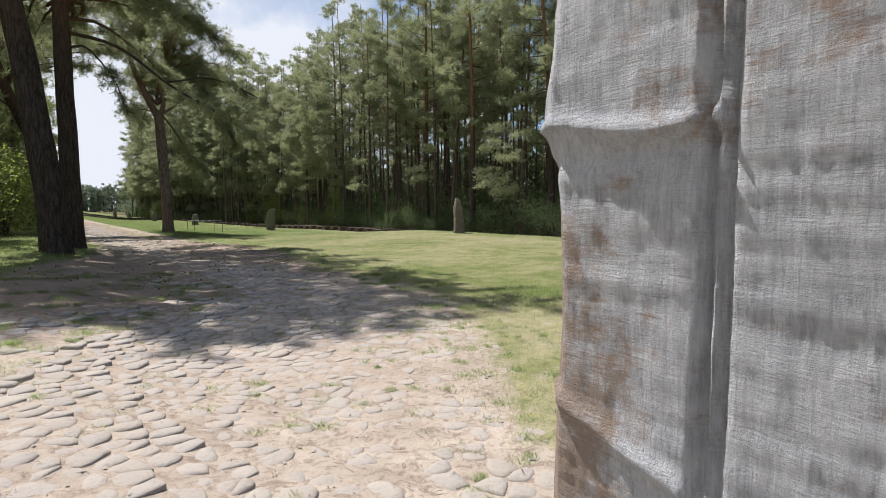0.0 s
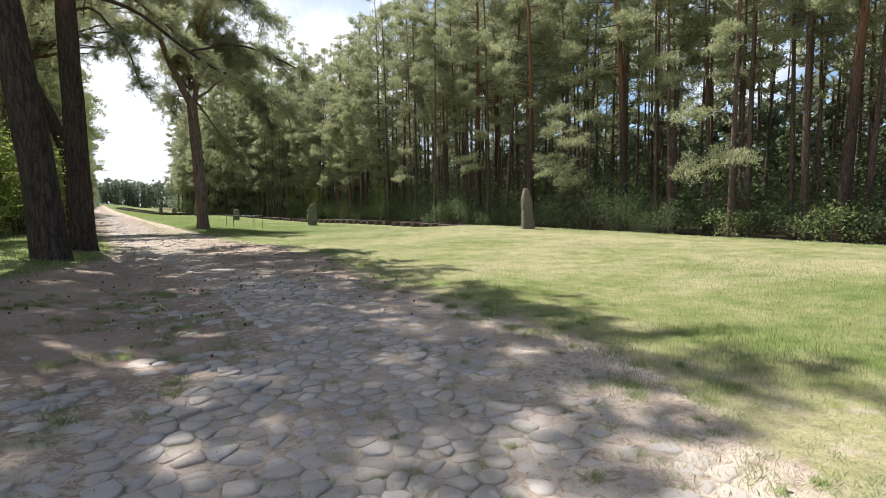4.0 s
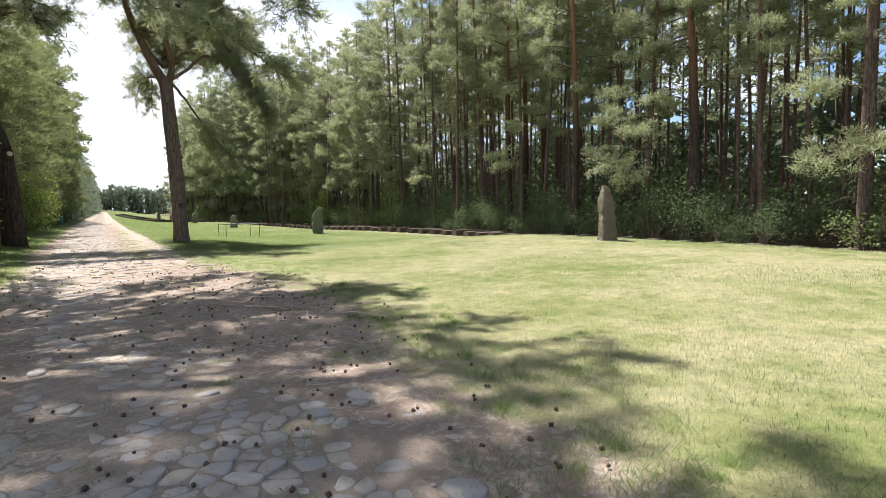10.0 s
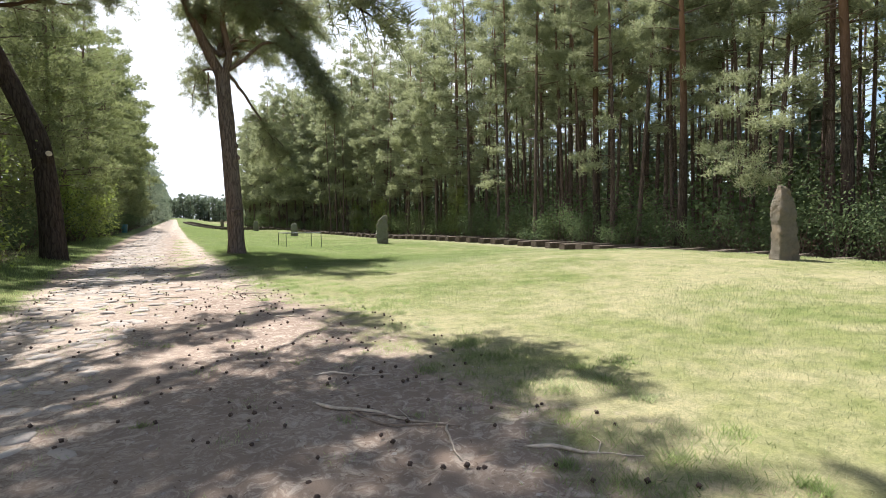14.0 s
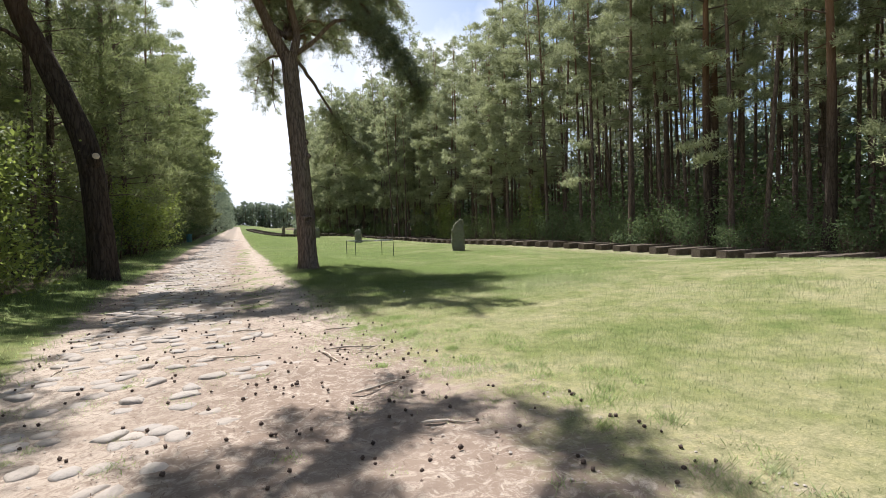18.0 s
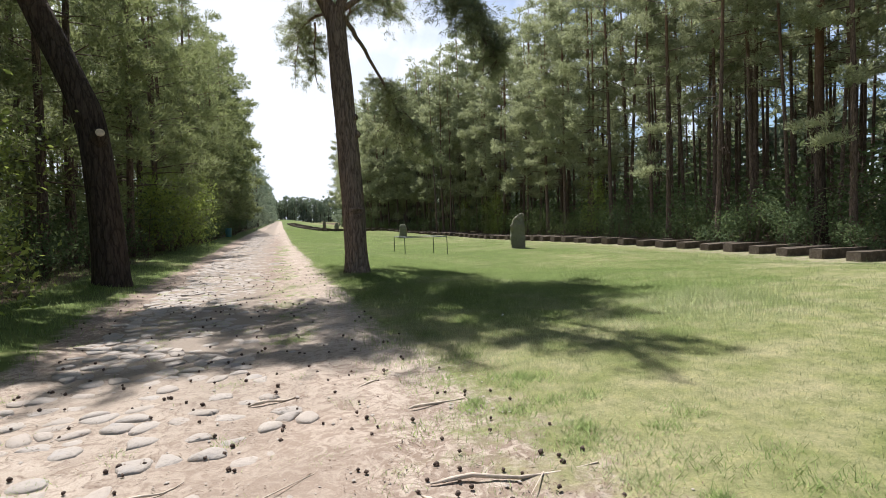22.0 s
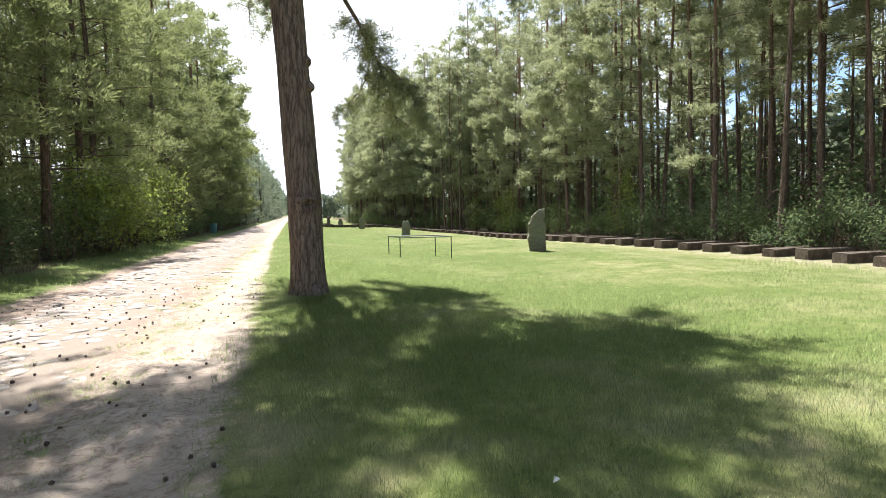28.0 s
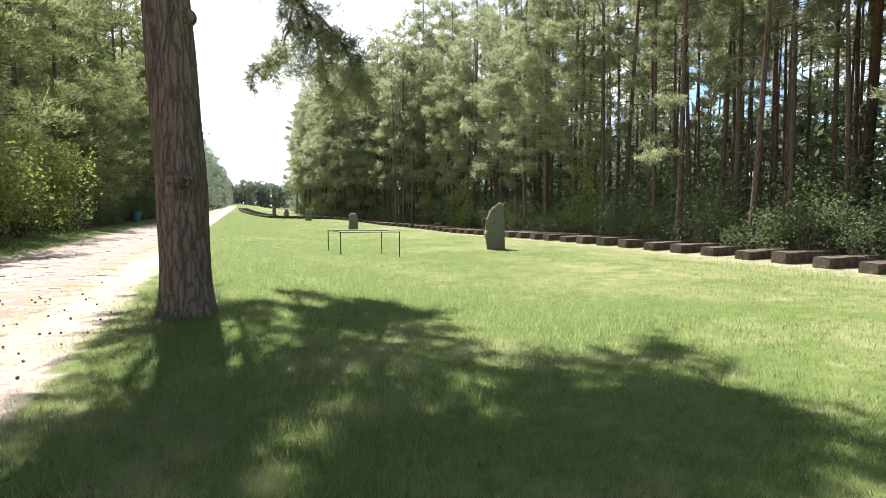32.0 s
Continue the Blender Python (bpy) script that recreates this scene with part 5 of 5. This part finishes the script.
    limbs += shade_limbs(rng, [(0.9, 24.15, 9.0), (0.88, 24.17, 11.0)], [(-1.5, 22.6), (2.9, 22.8), (2.6, 27.5), (-1.5, 28.5)], 1.35, 8.6, 12, 13, 0.25)
    limbs += shade_limbs(np.random.default_rng(67), [(0.88, 24.17, 11.0), (0.86, 24.2, 15.5)], [(6.0, 15.6), (7.3, 15.6), (7.6, 18.4), (6.2, 18.4)], 0.85, 9.5, 14, 18, 0.0)
    limbs = thin_out(limbs, 3.8, 6.0, 15.0, 17.8, 0.2, 68)
    limbs = thin_out(limbs, 2.6, 4.6, 15.9, 18.4, 0.6, 69)
    limbs = thin_out(limbs, 3.2, 6.4, 21.2, 25.0, 0.5, 71)
    limbs += [
        ([(0.9, 24.15, 9.0), (2.6, 24.4, 9.8), (5.0, 24.0, 9.2), (6.9, 23.4, 7.8)], 0.11, 0.4, 1.0, 84),
        ([(0.92, 24.1, 7.9), (2.6, 23.6, 7.5), (4.4, 23.2, 6.2), (6.0, 22.6, 5.2), (7.2, 22.2, 4.3)], 0.07, 0.5, 0.7, 46),
        ([(4.2, 23.25, 6.4), (5.6, 22.6, 6.6), (7.0, 22.0, 6.0), (7.6, 21.8, 5.6)], 0.04, 0.4, 0.65, 22),
        ([(0.93, 24.1, 7.2), (1.6, 23.8, 7.5), (2.4, 23.3, 6.6), (2.8, 22.9, 5.2)], 0.05, 0.55, 0.7, 22),
        ([(0.9, 24.15, 8.4), (2.2, 25.6, 8.8), (3.8, 27.0, 8.2), (5.0, 27.8, 7.0)], 0.08, 0.4, 0.9, 50),
    ]
    old_pine("tall straight pine trunk by the sandy road", [B, (0.95, 24.1, 3.0), (0.9, 24.15, 8.0), (0.85, 24.2, 18.5)],
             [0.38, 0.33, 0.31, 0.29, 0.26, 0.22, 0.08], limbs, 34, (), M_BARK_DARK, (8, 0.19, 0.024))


make_old_pines()

# ---------------------------------------------------------------- standing stones


def stone(label, x, y, outline, thick, turn, mat, seed, rough=0.035, group="standing stones along the meadow", sink=0.15, subd=5):
    """A split stone slab. outline: (half width left, half width right, height) rows from foot to top."""
    rng = np.random.default_rng(seed)
    hs = np.array([o[2] for o in outline], float)
    lw, rw = np.array([o[0] for o in outline], float), np.array([o[1] for o in outline], float)
    rows, cols = subd * 9, 40
    V, F = [], []
    zs = np.linspace(0, 1, rows)
    for z in zs:
        zz = z * hs[-1]
        l, r = np.interp(zz, hs, lw), np.interp(zz, hs, rw)
        c, w = (r - l) / 2, max(0.02, (r + l) / 2)
        d = thick / 2 * min(1, 0.55 + 1.5 * (1 - z)) * (w / max(lw[0] + rw[0], 0.1) * 2) ** 0.35
        for a in np.arange(cols) * 2 * np.pi / cols:
            ca, sa = math.cos(a), math.sin(a)
            px, py = math.copysign(abs(ca) ** 0.45, ca) * w + c, math.copysign(abs(sa) ** 0.45, sa) * d
            q = noise.noise(Vector((px * 2.3 + seed, py * 2.3, zz * 2.0))) + 0.6 * noise.noise(Vector((px * 9 + seed, py * 9, zz * 6))) + 0.35 * noise.noise(Vector((px * 21, py * 21, zz * 17)))
            V.append((px + ca * q * rough * 1.6, py + sa * q * rough * 1.6, zz - sink + rough * 0.5 * rng.normal() * (0.3 if z < 0.95 else 1)))
    for i in range(rows - 1):
        for j in range(cols):
            F.append((i * cols + j, i * cols + (j + 1) % cols, (i + 1) * cols + (j + 1) % cols, (i + 1) * cols + j))
    V.append((np.interp(hs[-1], hs, rw) / 2 - np.interp(hs[-1], hs, lw) / 2, 0, hs[-1] - sink + 0.02))
    F += [((rows - 1) * cols + j, (rows - 1) * cols + (j + 1) % cols, len(V) - 1) for j in range(cols)]
    me = mesh_data("standing_stone", np.array(V), F, mat, True)
    return thing("standing_stone", label, "standing stone", group, m=pose(x, y, hz(x, y), 0, 0, turn), data=me)


stone("rough grey granite slab with a pointed top in the meadow", 18.48, 23.1, [(0.31, 0.34, 0), (0.29, 0.29, 0.4), (0.29, 0.24, 0.8), (0.29, 0.17, 1.4), (0.29, 0.12, 1.66), (0.25, 0.06, 1.86), (0.2, -0.06, 2.03)], 0.5, -20, M_STONE, 1, 0.03)
stone("mossy stone slab with a slanted shoulder in the grass", 18.07, 52.2, [(0.42, 0.42, 0), (0.44, 0.42, 0.9), (0.43, 0.40, 1.5), (0.28, 0.40, 1.8), (0.02, 0.38, 2.1), (-0.1, 0.3, 2.2)], 0.45, -24, M_STONE_MOSS, 2, 0.05)
stone("short blunt mossy stone far in the meadow", 15.9, 74.0, [(0.38, 0.38, 0), (0.38, 0.36, 0.9), (0.30, 0.32, 1.2), (0.33, 0.3, 1.3), (0.18, 0.16, 1.5)], 0.5, -15, M_STONE_MOSS, 3)
stone("weathered stone post far along the meadow", 15.5, 102, [(0.4, 0.4, 0), (0.38, 0.38, 1.2), (0.2, 0.3, 1.65)], 0.5, -10, M_STONE_MOSS, 4)
stone("leaning weathered stone farther along the meadow", 14.5, 125, [(0.45, 0.45, 0), (0.4, 0.36, 1.0), (0.2, 0.16, 1.5)], 0.5, -10, M_STONE_MOSS, 5)
stone("slim weathered stone post at the meadow's end", 13.2, 137, [(0.36, 0.36, 0), (0.34, 0.3, 1.2), (0.2, 0.16, 1.8)], 0.5, -10, M_STONE, 6)


def near_stone():
    """The tall split stone right beside the start: tool bands across, one deep groove down, broken edges."""
    rows, wide, deep = 180, 100, 16
    V, F = [], []
    per = []
    for i in range(wide):
        per.append((-0.5 + i / (wide - 1), -0.25, 0, -1))
    for i in range(1, deep):
        per.append((0.5, -0.25 + 0.5 * i / deep, 1, 0))
    for i in range(40):
        per.append((0.5 - i / 39, 0.25, 0, 1))
    for i in range(1, deep):
        per.append((-0.5, 0.25 - 0.5 * i / deep, -1, 0))
    cols = len(per)
    for r in range(rows):
        z = 2.55 * r / (rows - 1) - 0.2
        swell = 0.035 * math.exp(-((z - 1.66) / 0.12) ** 2) + 0.02 * float(sstep(1.5, 1.75, z)) - 0.02 * math.exp(-((z - 1.25) / 0.3) ** 2)
        top = float(sstep(2.0, 2.4, z)) * 0.16
        for x, y, nx, ny in per:
            k = (1 - 0.0 - top * abs(x) * 2) * (1 + (2 * swell if x < 0 else 0.0))
            round_edge = 0.05 * max(0, abs(x) - 0.44) / 0.06 * max(0, abs(y) - 0.19) / 0.06
            px, py = x * k, y
            fine = noise.noise(Vector((px * 3, py * 3, z * 30))) * 0.0035 + noise.noise(Vector((px * 50, py * 9, z * 4))) * 0.0022 + noise.noise(Vector((px * 38, py * 38, z * 38))) * 0.0012
            fine *= 1.0 if abs(x) < 0.46 and ny < 0 else 0.25
            broad = 0.007 * noise.noise(Vector((px * 3.1, py * 3 + 4, z * 2.4))) + 0.003 * noise.noise(Vector((px * 9, py * 9, z * 8)))
            fold = 0.022 * math.exp(-((z - 1.64 - 0.03 * math.sin(px * 9) - 0.05 * px) / 0.016) ** 2) * (x < -0.08)
            fold += 0.016 * math.exp(-((z - 1.02 + 0.25 * (px + 0.4)) / 0.02) ** 2) * (x < 0.0)
            fold -= 0.012 * math.exp(-((z - 1.58 - 0.05 * px) / 0.02) ** 2) * (x < -0.08)
            groove = 0.04 * math.exp(-((px + 0.105) / 0.012) ** 4) + 0.03 * math.exp(-((px + 0.068) / 0.009) ** 4)
            out = fine + broad + fold - (groove if ny < 0 else 0) - round_edge
            V.append((px + nx * out, py + ny * out, z + 0.2))
    for i in range(rows - 1):
        for j in range(cols):
            F.append((i * cols + j, i * cols + (j + 1) % cols, (i + 1) * cols + (j + 1) % cols, (i + 1) * cols + j))
    F.append(tuple((rows - 1) * cols + j for j in range(cols)))
    me = mesh_data("standing_stone", np.array(V), F, M_STONE_GREY, True)
    thing("standing_stone", "tall pale grey split stone close beside the road", "standing stone", "standing stones along the meadow", m=pose(1.135, 0.294, -0.2 + hz(1.135, 0.294), 0, 0, -94), data=me)


near_stone()

# ---------------------------------------------------------------- concrete sleepers


def sleeper_mesh():
    bm = bmesh.new()
    bmesh.ops.create_cube(bm, size=1.0, matrix=Matrix.Diagonal((2.7, 0.66, 0.66, 1)))
    bmesh.ops.bevel(bm, geom=list(bm.edges), offset=0.03, segments=2, affect="EDGES")
    bmesh.ops.subdivide_edges(bm, edges=[e for e in bm.edges if e.calc_length() > 0.5], cuts=4, use_grid_fill=True)
    for v in bm.verts:
        q = noise.noise(v.co * 3.0) * 0.016 + noise.noise(v.co * 11.0) * 0.014
        v.co += Vector((q, q * 0.8, q))
    me = bpy.data.meshes.new("concrete_sleeper")
    bm.to_mesh(me)
    bm.free()
    me.materials.append(M_CONC)
    return me


def make_sleepers():
    rng = np.random.default_rng(9)
    me = sleeper_mesh()
    line = smooth_line([(24.9, 4), (25.1, 25), (26.1, 40), (26.4, 46), (26.0, 52), (25.5, 58), (25.1, 72), (24.6, 90), (20.5, 104), (14.5, 112), (10.2, 120), (8.0, 140), (7.0, 170), (6.5, 210)], 900)
    run, last = 1e9, line[0]
    for k in range(1, len(line)):
        run += np.linalg.norm(line[k] - last)
        last = line[k]
        if run < 1.62:
            continue
        run = 0.0
        d = line[k] - line[k - 1]
        a = math.degrees(math.atan2(d[1], d[0])) - 90
        x, y = line[k]
        nx, ny = math.cos(radians(a)), math.sin(radians(a))
        x, y = x + nx * 1.35, y + ny * 1.35
        m = pose(x, y, hz(x, y) + 0.06 + rng.normal() * 0.02, rng.normal() * 0.8, rng.normal() * 0.8, a + rng.normal() * 1.2)
        thing("concrete_sleeper", "dark weathered concrete sleeper block on bare ground", "concrete block", "row of concrete sleepers", m=m, data=me)


make_sleepers()

# ---------------------------------------------------------------- metal barrier


def make_barrier():
    fl, fr, br, bl = (10.97, 51.4), (13.1, 50.5), (12.84, 52.3), (10.78, 53.3)
    top = hz(12.0, 51.9) + 0.95
    root = thing("metal_barrier", "low square barrier of thin dark green pipes in grass", "barrier", m=Matrix.Translation((12.0, 51.9, 0)))
    o = np.array((12.0, 51.9, 0))
    for c in (fl, fr, br, bl):
        v, f = tube([(c[0] - o[0], c[1] - o[1], hz(*c) - 0.1), (c[0] - o[0], c[1] - o[1], top)], [0.022, 0.022], 8)
        part("post", mesh_data("post", v, f, M_GREEN, True), root)
    for a, b in ((fl, fr), (fr, br), (br, bl), (bl, fl)):
        v, f = tube([(a[0] - o[0], a[1] - o[1], top), (b[0] - o[0], b[1] - o[1], top)], [0.022, 0.022], 8)
        part("rail", mesh_data("rail", v, f, M_GREEN, True), root)


make_barrier()

# ---------------------------------------------------------------- litter on the sand


def make_cones():
    """Fallen pine cones, far too many to count."""
    rng = np.random.default_rng(44)
    shapes = []
    for k in range(4):
        V, F = [], []
        rings = [(0.0, 0.006), (0.008, 0.016), (0.02, 0.02), (0.034, 0.015), (0.046, 0.004)]
        for i, (h, r) in enumerate(rings):
            for j in range(8):
                a = j * math.pi / 4 + (i % 2) * 0.39
                rr = r * (1.25 if (i + j) % 2 else 0.85) * rng.uniform(0.9, 1.1)
                V.append((h - 0.022, math.cos(a) * rr, math.sin(a) * rr + 0.015))
        for i in range(4):
            for j in range(8):
                F.append((i * 8 + j, i * 8 + (j + 1) % 8, i * 8 + 8 + (j + 1) % 8, i * 8 + 8 + j))
        shapes.append((np.array(V), np.array(F)))
    out = Soup()
    while len(out.v) < 900:
        y = rng.uniform(7, 44)
        x = rng.uniform(float(bare_left(y)), float(bare_right(y)) - 0.1)
        dense = float(sstep(9, 14, y) * sstep(31, 24, y)) * (0.35 + 0.65 * float(sstep(2.5, 5, x))) * (0.65 + 0.35 * float(wob(x, y, 2.2, 9.0))) + 0.3 * float(sstep(25, 30, y) * sstep(44, 38, y))
        if rng.random() > dense:
            continue
        v, f = shapes[int(rng.integers(4))]
        a, sc, tl = rng.uniform(0, 6.283), rng.uniform(0.5, 0.88), rng.uniform(-0.5, 0.5)
        m = np.array(Euler((rng.uniform(0, 6), tl * 0.4, a)).to_matrix()) * sc
        q = (v - (0, 0, 0.015)) @ m.T
        out.add(q + (x, y, hz(x, y) + 0.014), f)
    tagged(new("pine_cones", out.data("pine_cones", M_CONE)), "dark fallen pine cones scattered on the sand", "pine cones", kind="stuff")


def make_sticks():
    rng = np.random.default_rng(45)
    ends = [(5.29, 23.87, 6.05, 24.27), (5.67, 22.95, 6.07, 22.81), (5.34, 25.8, 6.41, 25.69), (3.87, 26.02, 4.71, 25.86), (3.58, 26.2, 3.93, 26.37), (5.66, 25.44, 5.9, 25.43), (5.33, 18.94, 6.09, 17.98), (6.06, 17.96, 5.9, 17.45), (6.36, 17.42, 6.89, 16.94),
            (5.86, 19.56, 6.11, 19.74), (2.25, 16.26, 2.49, 17.08), (2.03, 18.23, 2.71, 18.5), (2.14, 15.27, 2.48, 16.56), (2.48, 16.56, 2.45, 17.6), (2.19, 11.34, 2.44, 12.06), (2.05, 12.8, 2.13, 12.11), (1.59, 12.37, 1.95, 12.6), (5.5, 19.65, 6.18, 19.38), (5.27, 25.69, 5.41, 25.16), (2.33, 26.09, 2.19, 26.79), (4.24, 27.66, 4.65, 27.78),
            (5.5, 27.08, 6.05, 27.15), (5.17, 27.77, 5.57, 28.12)]
    for a, b, c, d in ends:
        n = 9
        t = np.linspace(0, 1, n)
        L = math.hypot(c - a, d - b)
        bow = rng.normal() * 0.05 * L
        px = a + (c - a) * t - (d - b) / L * bow * np.sin(t * 3.1) + rng.normal(size=n) * 0.005
        py = b + (d - b) * t + (c - a) / L * bow * np.sin(t * 3.1) + rng.normal(size=n) * 0.005
        kink = rng.normal(size=3) * 0.035 * L
        px, py = px + np.interp(t, [0, 0.25, 0.5, 0.75, 1], [0, kink[0], kink[1], kink[2], 0]) * (d - b) / L, py - np.interp(t, [0, 0.25, 0.5, 0.75, 1], [0, kink[0], kink[1], kink[2], 0]) * (c - a) / L
        r = rng.uniform(0.009, 0.016) * np.interp(t, [0, 0.06, 0.2, 1], [0.3, 0.9, 1, 0.3])
        pz = height(px, py) + 0.012 + 0.012 * np.sin(t * 6)
        o = np.array([a, b, hz(a, b)])
        sp = Soup()
        sp.add(*tube(np.stack([px, py, pz], -1) - o, r, 6, 0.06, rng))
        if L > 0.6:
            k = 5
            e = np.array([px[k], py[k], pz[k]]) - o
            sp.add(*tube([e, e + (rng.normal() * 0.1, rng.normal() * 0.1, 0.01), e + (rng.normal() * 0.2, rng.normal() * 0.2, 0.015)], [0.007, 0.005, 0.002], 5))
        thing("fallen_stick", "dry broken twig lying on the sand", "stick", "fallen sticks", m=Matrix.Translation(o), data=sp.data("fallen_stick", M_STICK, True))
    for a, b, c, d, r in ((5.19, 18.98, 6.1, 17.85, 0.014), (5.33, 19.1, 5.9, 18.2, 0.014)):
        t = np.linspace(0, 1, 14)
        px, py = a + (c - a) * t + 0.06 * np.sin(t * 7), b + (d - b) * t + 0.05 * np.cos(t * 6)
        o = np.array([a, b, hz(a, b)])
        V, F = tube(np.stack([px, py, height(px, py) + 0.004 + 0.008 * np.sin(t * 9)], -1) - o, r * (1 - 0.5 * t), 8, 0.08, rng)
        thing("tree_root", "bare pine root showing through the sand", "root", "pine roots", m=Matrix.Translation(o), data=mesh_data("tree_root", V, F, M_ROOT, True))


def make_litter():
    """Fallen needles, bark flakes and twig bits on the sand, and grit between the stones."""
    rng = np.random.default_rng(46)
    n = 26000
    y = rng.uniform(1.5, 40, n)
    x = bare_left(y) - 0.2 + rng.random(n) * (bare_right(y) - bare_left(y) + 0.4)
    keep = rng.random(n) < (0.25 + 0.75 * sstep(6, 11, y) * sstep(36, 26, y)) * (0.35 + 0.65 * np.clip(0.5 + wob(x, y, 2.6, 4.0) + 0.5 * wob(x, y, 7.0, 8.0), 0, 1))
    x, y = x[keep], y[keep]
    n = len(x)
    a, L, w = rng.uniform(0, 6.283, n), rng.uniform(0.02, 0.075, n), rng.uniform(0.0015, 0.0045, n)
    d, q = np.stack([np.cos(a), np.sin(a)], -1), np.stack([-np.sin(a), np.cos(a)], -1)
    c = np.stack([x, y], -1)
    ends = [c - d * L[:, None] / 2, c + q * w[:, None], c + d * L[:, None] / 2, c - q * w[:, None]]
    lift = rng.uniform(0.008, 0.02, n)
    V = np.stack([np.column_stack([e, height(e[:, 0], e[:, 1]) + lift + (0.006 if k % 2 else 0)]) for k, e in enumerate(ends)], 1).reshape(-1, 3)
    tagged(new("needle_litter", mesh_data("needle_litter", V, np.arange(n * 4).reshape(-1, 4), M_LITTER)), "brown fallen needles and twig bits on the sand", "litter", kind="stuff")
    out = Soup()
    base = np.array([(1, 0, 0), (-1, 0, 0), (0, 1, 0), (0, -1, 0), (0, 0, 1), (0, 0, -1)], float)
    tri = np.array([(0, 2, 4), (2, 1, 4), (1, 3, 4), (3, 0, 4)])
    while len(out.v) < 3600:
        py = rng.uniform(1.4, 36)
        px = rng.uniform(float(bare_left(py)), float(bare_right(py)))
        r = 0.004 + 0.014 * rng.random() ** 2.5
        v = base * r * rng.uniform(0.7, 1.3, (6, 3)) * (1.3, 1, 0.7)
        t = rng.uniform(0, 6.283)
        rot = np.array([[math.cos(t), -math.sin(t), 0], [math.sin(t), math.cos(t), 0], [0, 0, 1]])
        out.add(v @ rot.T + (px, py, hz(px, py) + 0.006), tri)
    tagged(new("grit", out.data("grit", M_COBBLE, True)), "small pebbles and grit scattered on the sand", "pebbles", kind="stuff")


make_cones()
make_sticks()
make_litter()


def make_bin():
    """A small teal litter bin at the wood's edge."""
    root = thing("litter_bin", "small teal metal litter bin at the wood's edge", "bin", m=Matrix.Translation((-0.3, 78.0, hz(-0.3, 78.0))))
    v, f = tube([(0, 0, 0), (0, 0, 0.05), (0, 0, 0.75), (0, 0, 0.8)], [0.24, 0.25, 0.3, 0.31], 18)
    part("body", mesh_data("body", v, f, M_BIN, True), root)
    v, f = tube([(0, 0, 0.8), (0, 0, 0.84)], [0.33, 0.33], 18)
    part("rim", mesh_data("rim", v, f, M_BIN), root)


make_bin()
lv = 0.5 * np.array([(-0.06, 0, 0.02), (0, -0.035, 0.05), (0.07, 0.01, 0.03), (0.01, 0.045, 0.06), (0, 0, 0.075)])
thing("crumpled_paper", "small crumpled white paper lying in the grass", "litter", m=pose(7.74, 30.32, hz(7.74, 30.32) + 0.03, 0, 0, 20), data=mesh_data("crumpled_paper", lv, [(0, 1, 4), (1, 2, 4), (2, 3, 4), (3, 0, 4), (0, 3, 2, 1)], plain_material("white_paper", (0.75, 0.75, 0.72), 0.8, 0, 0.05)))
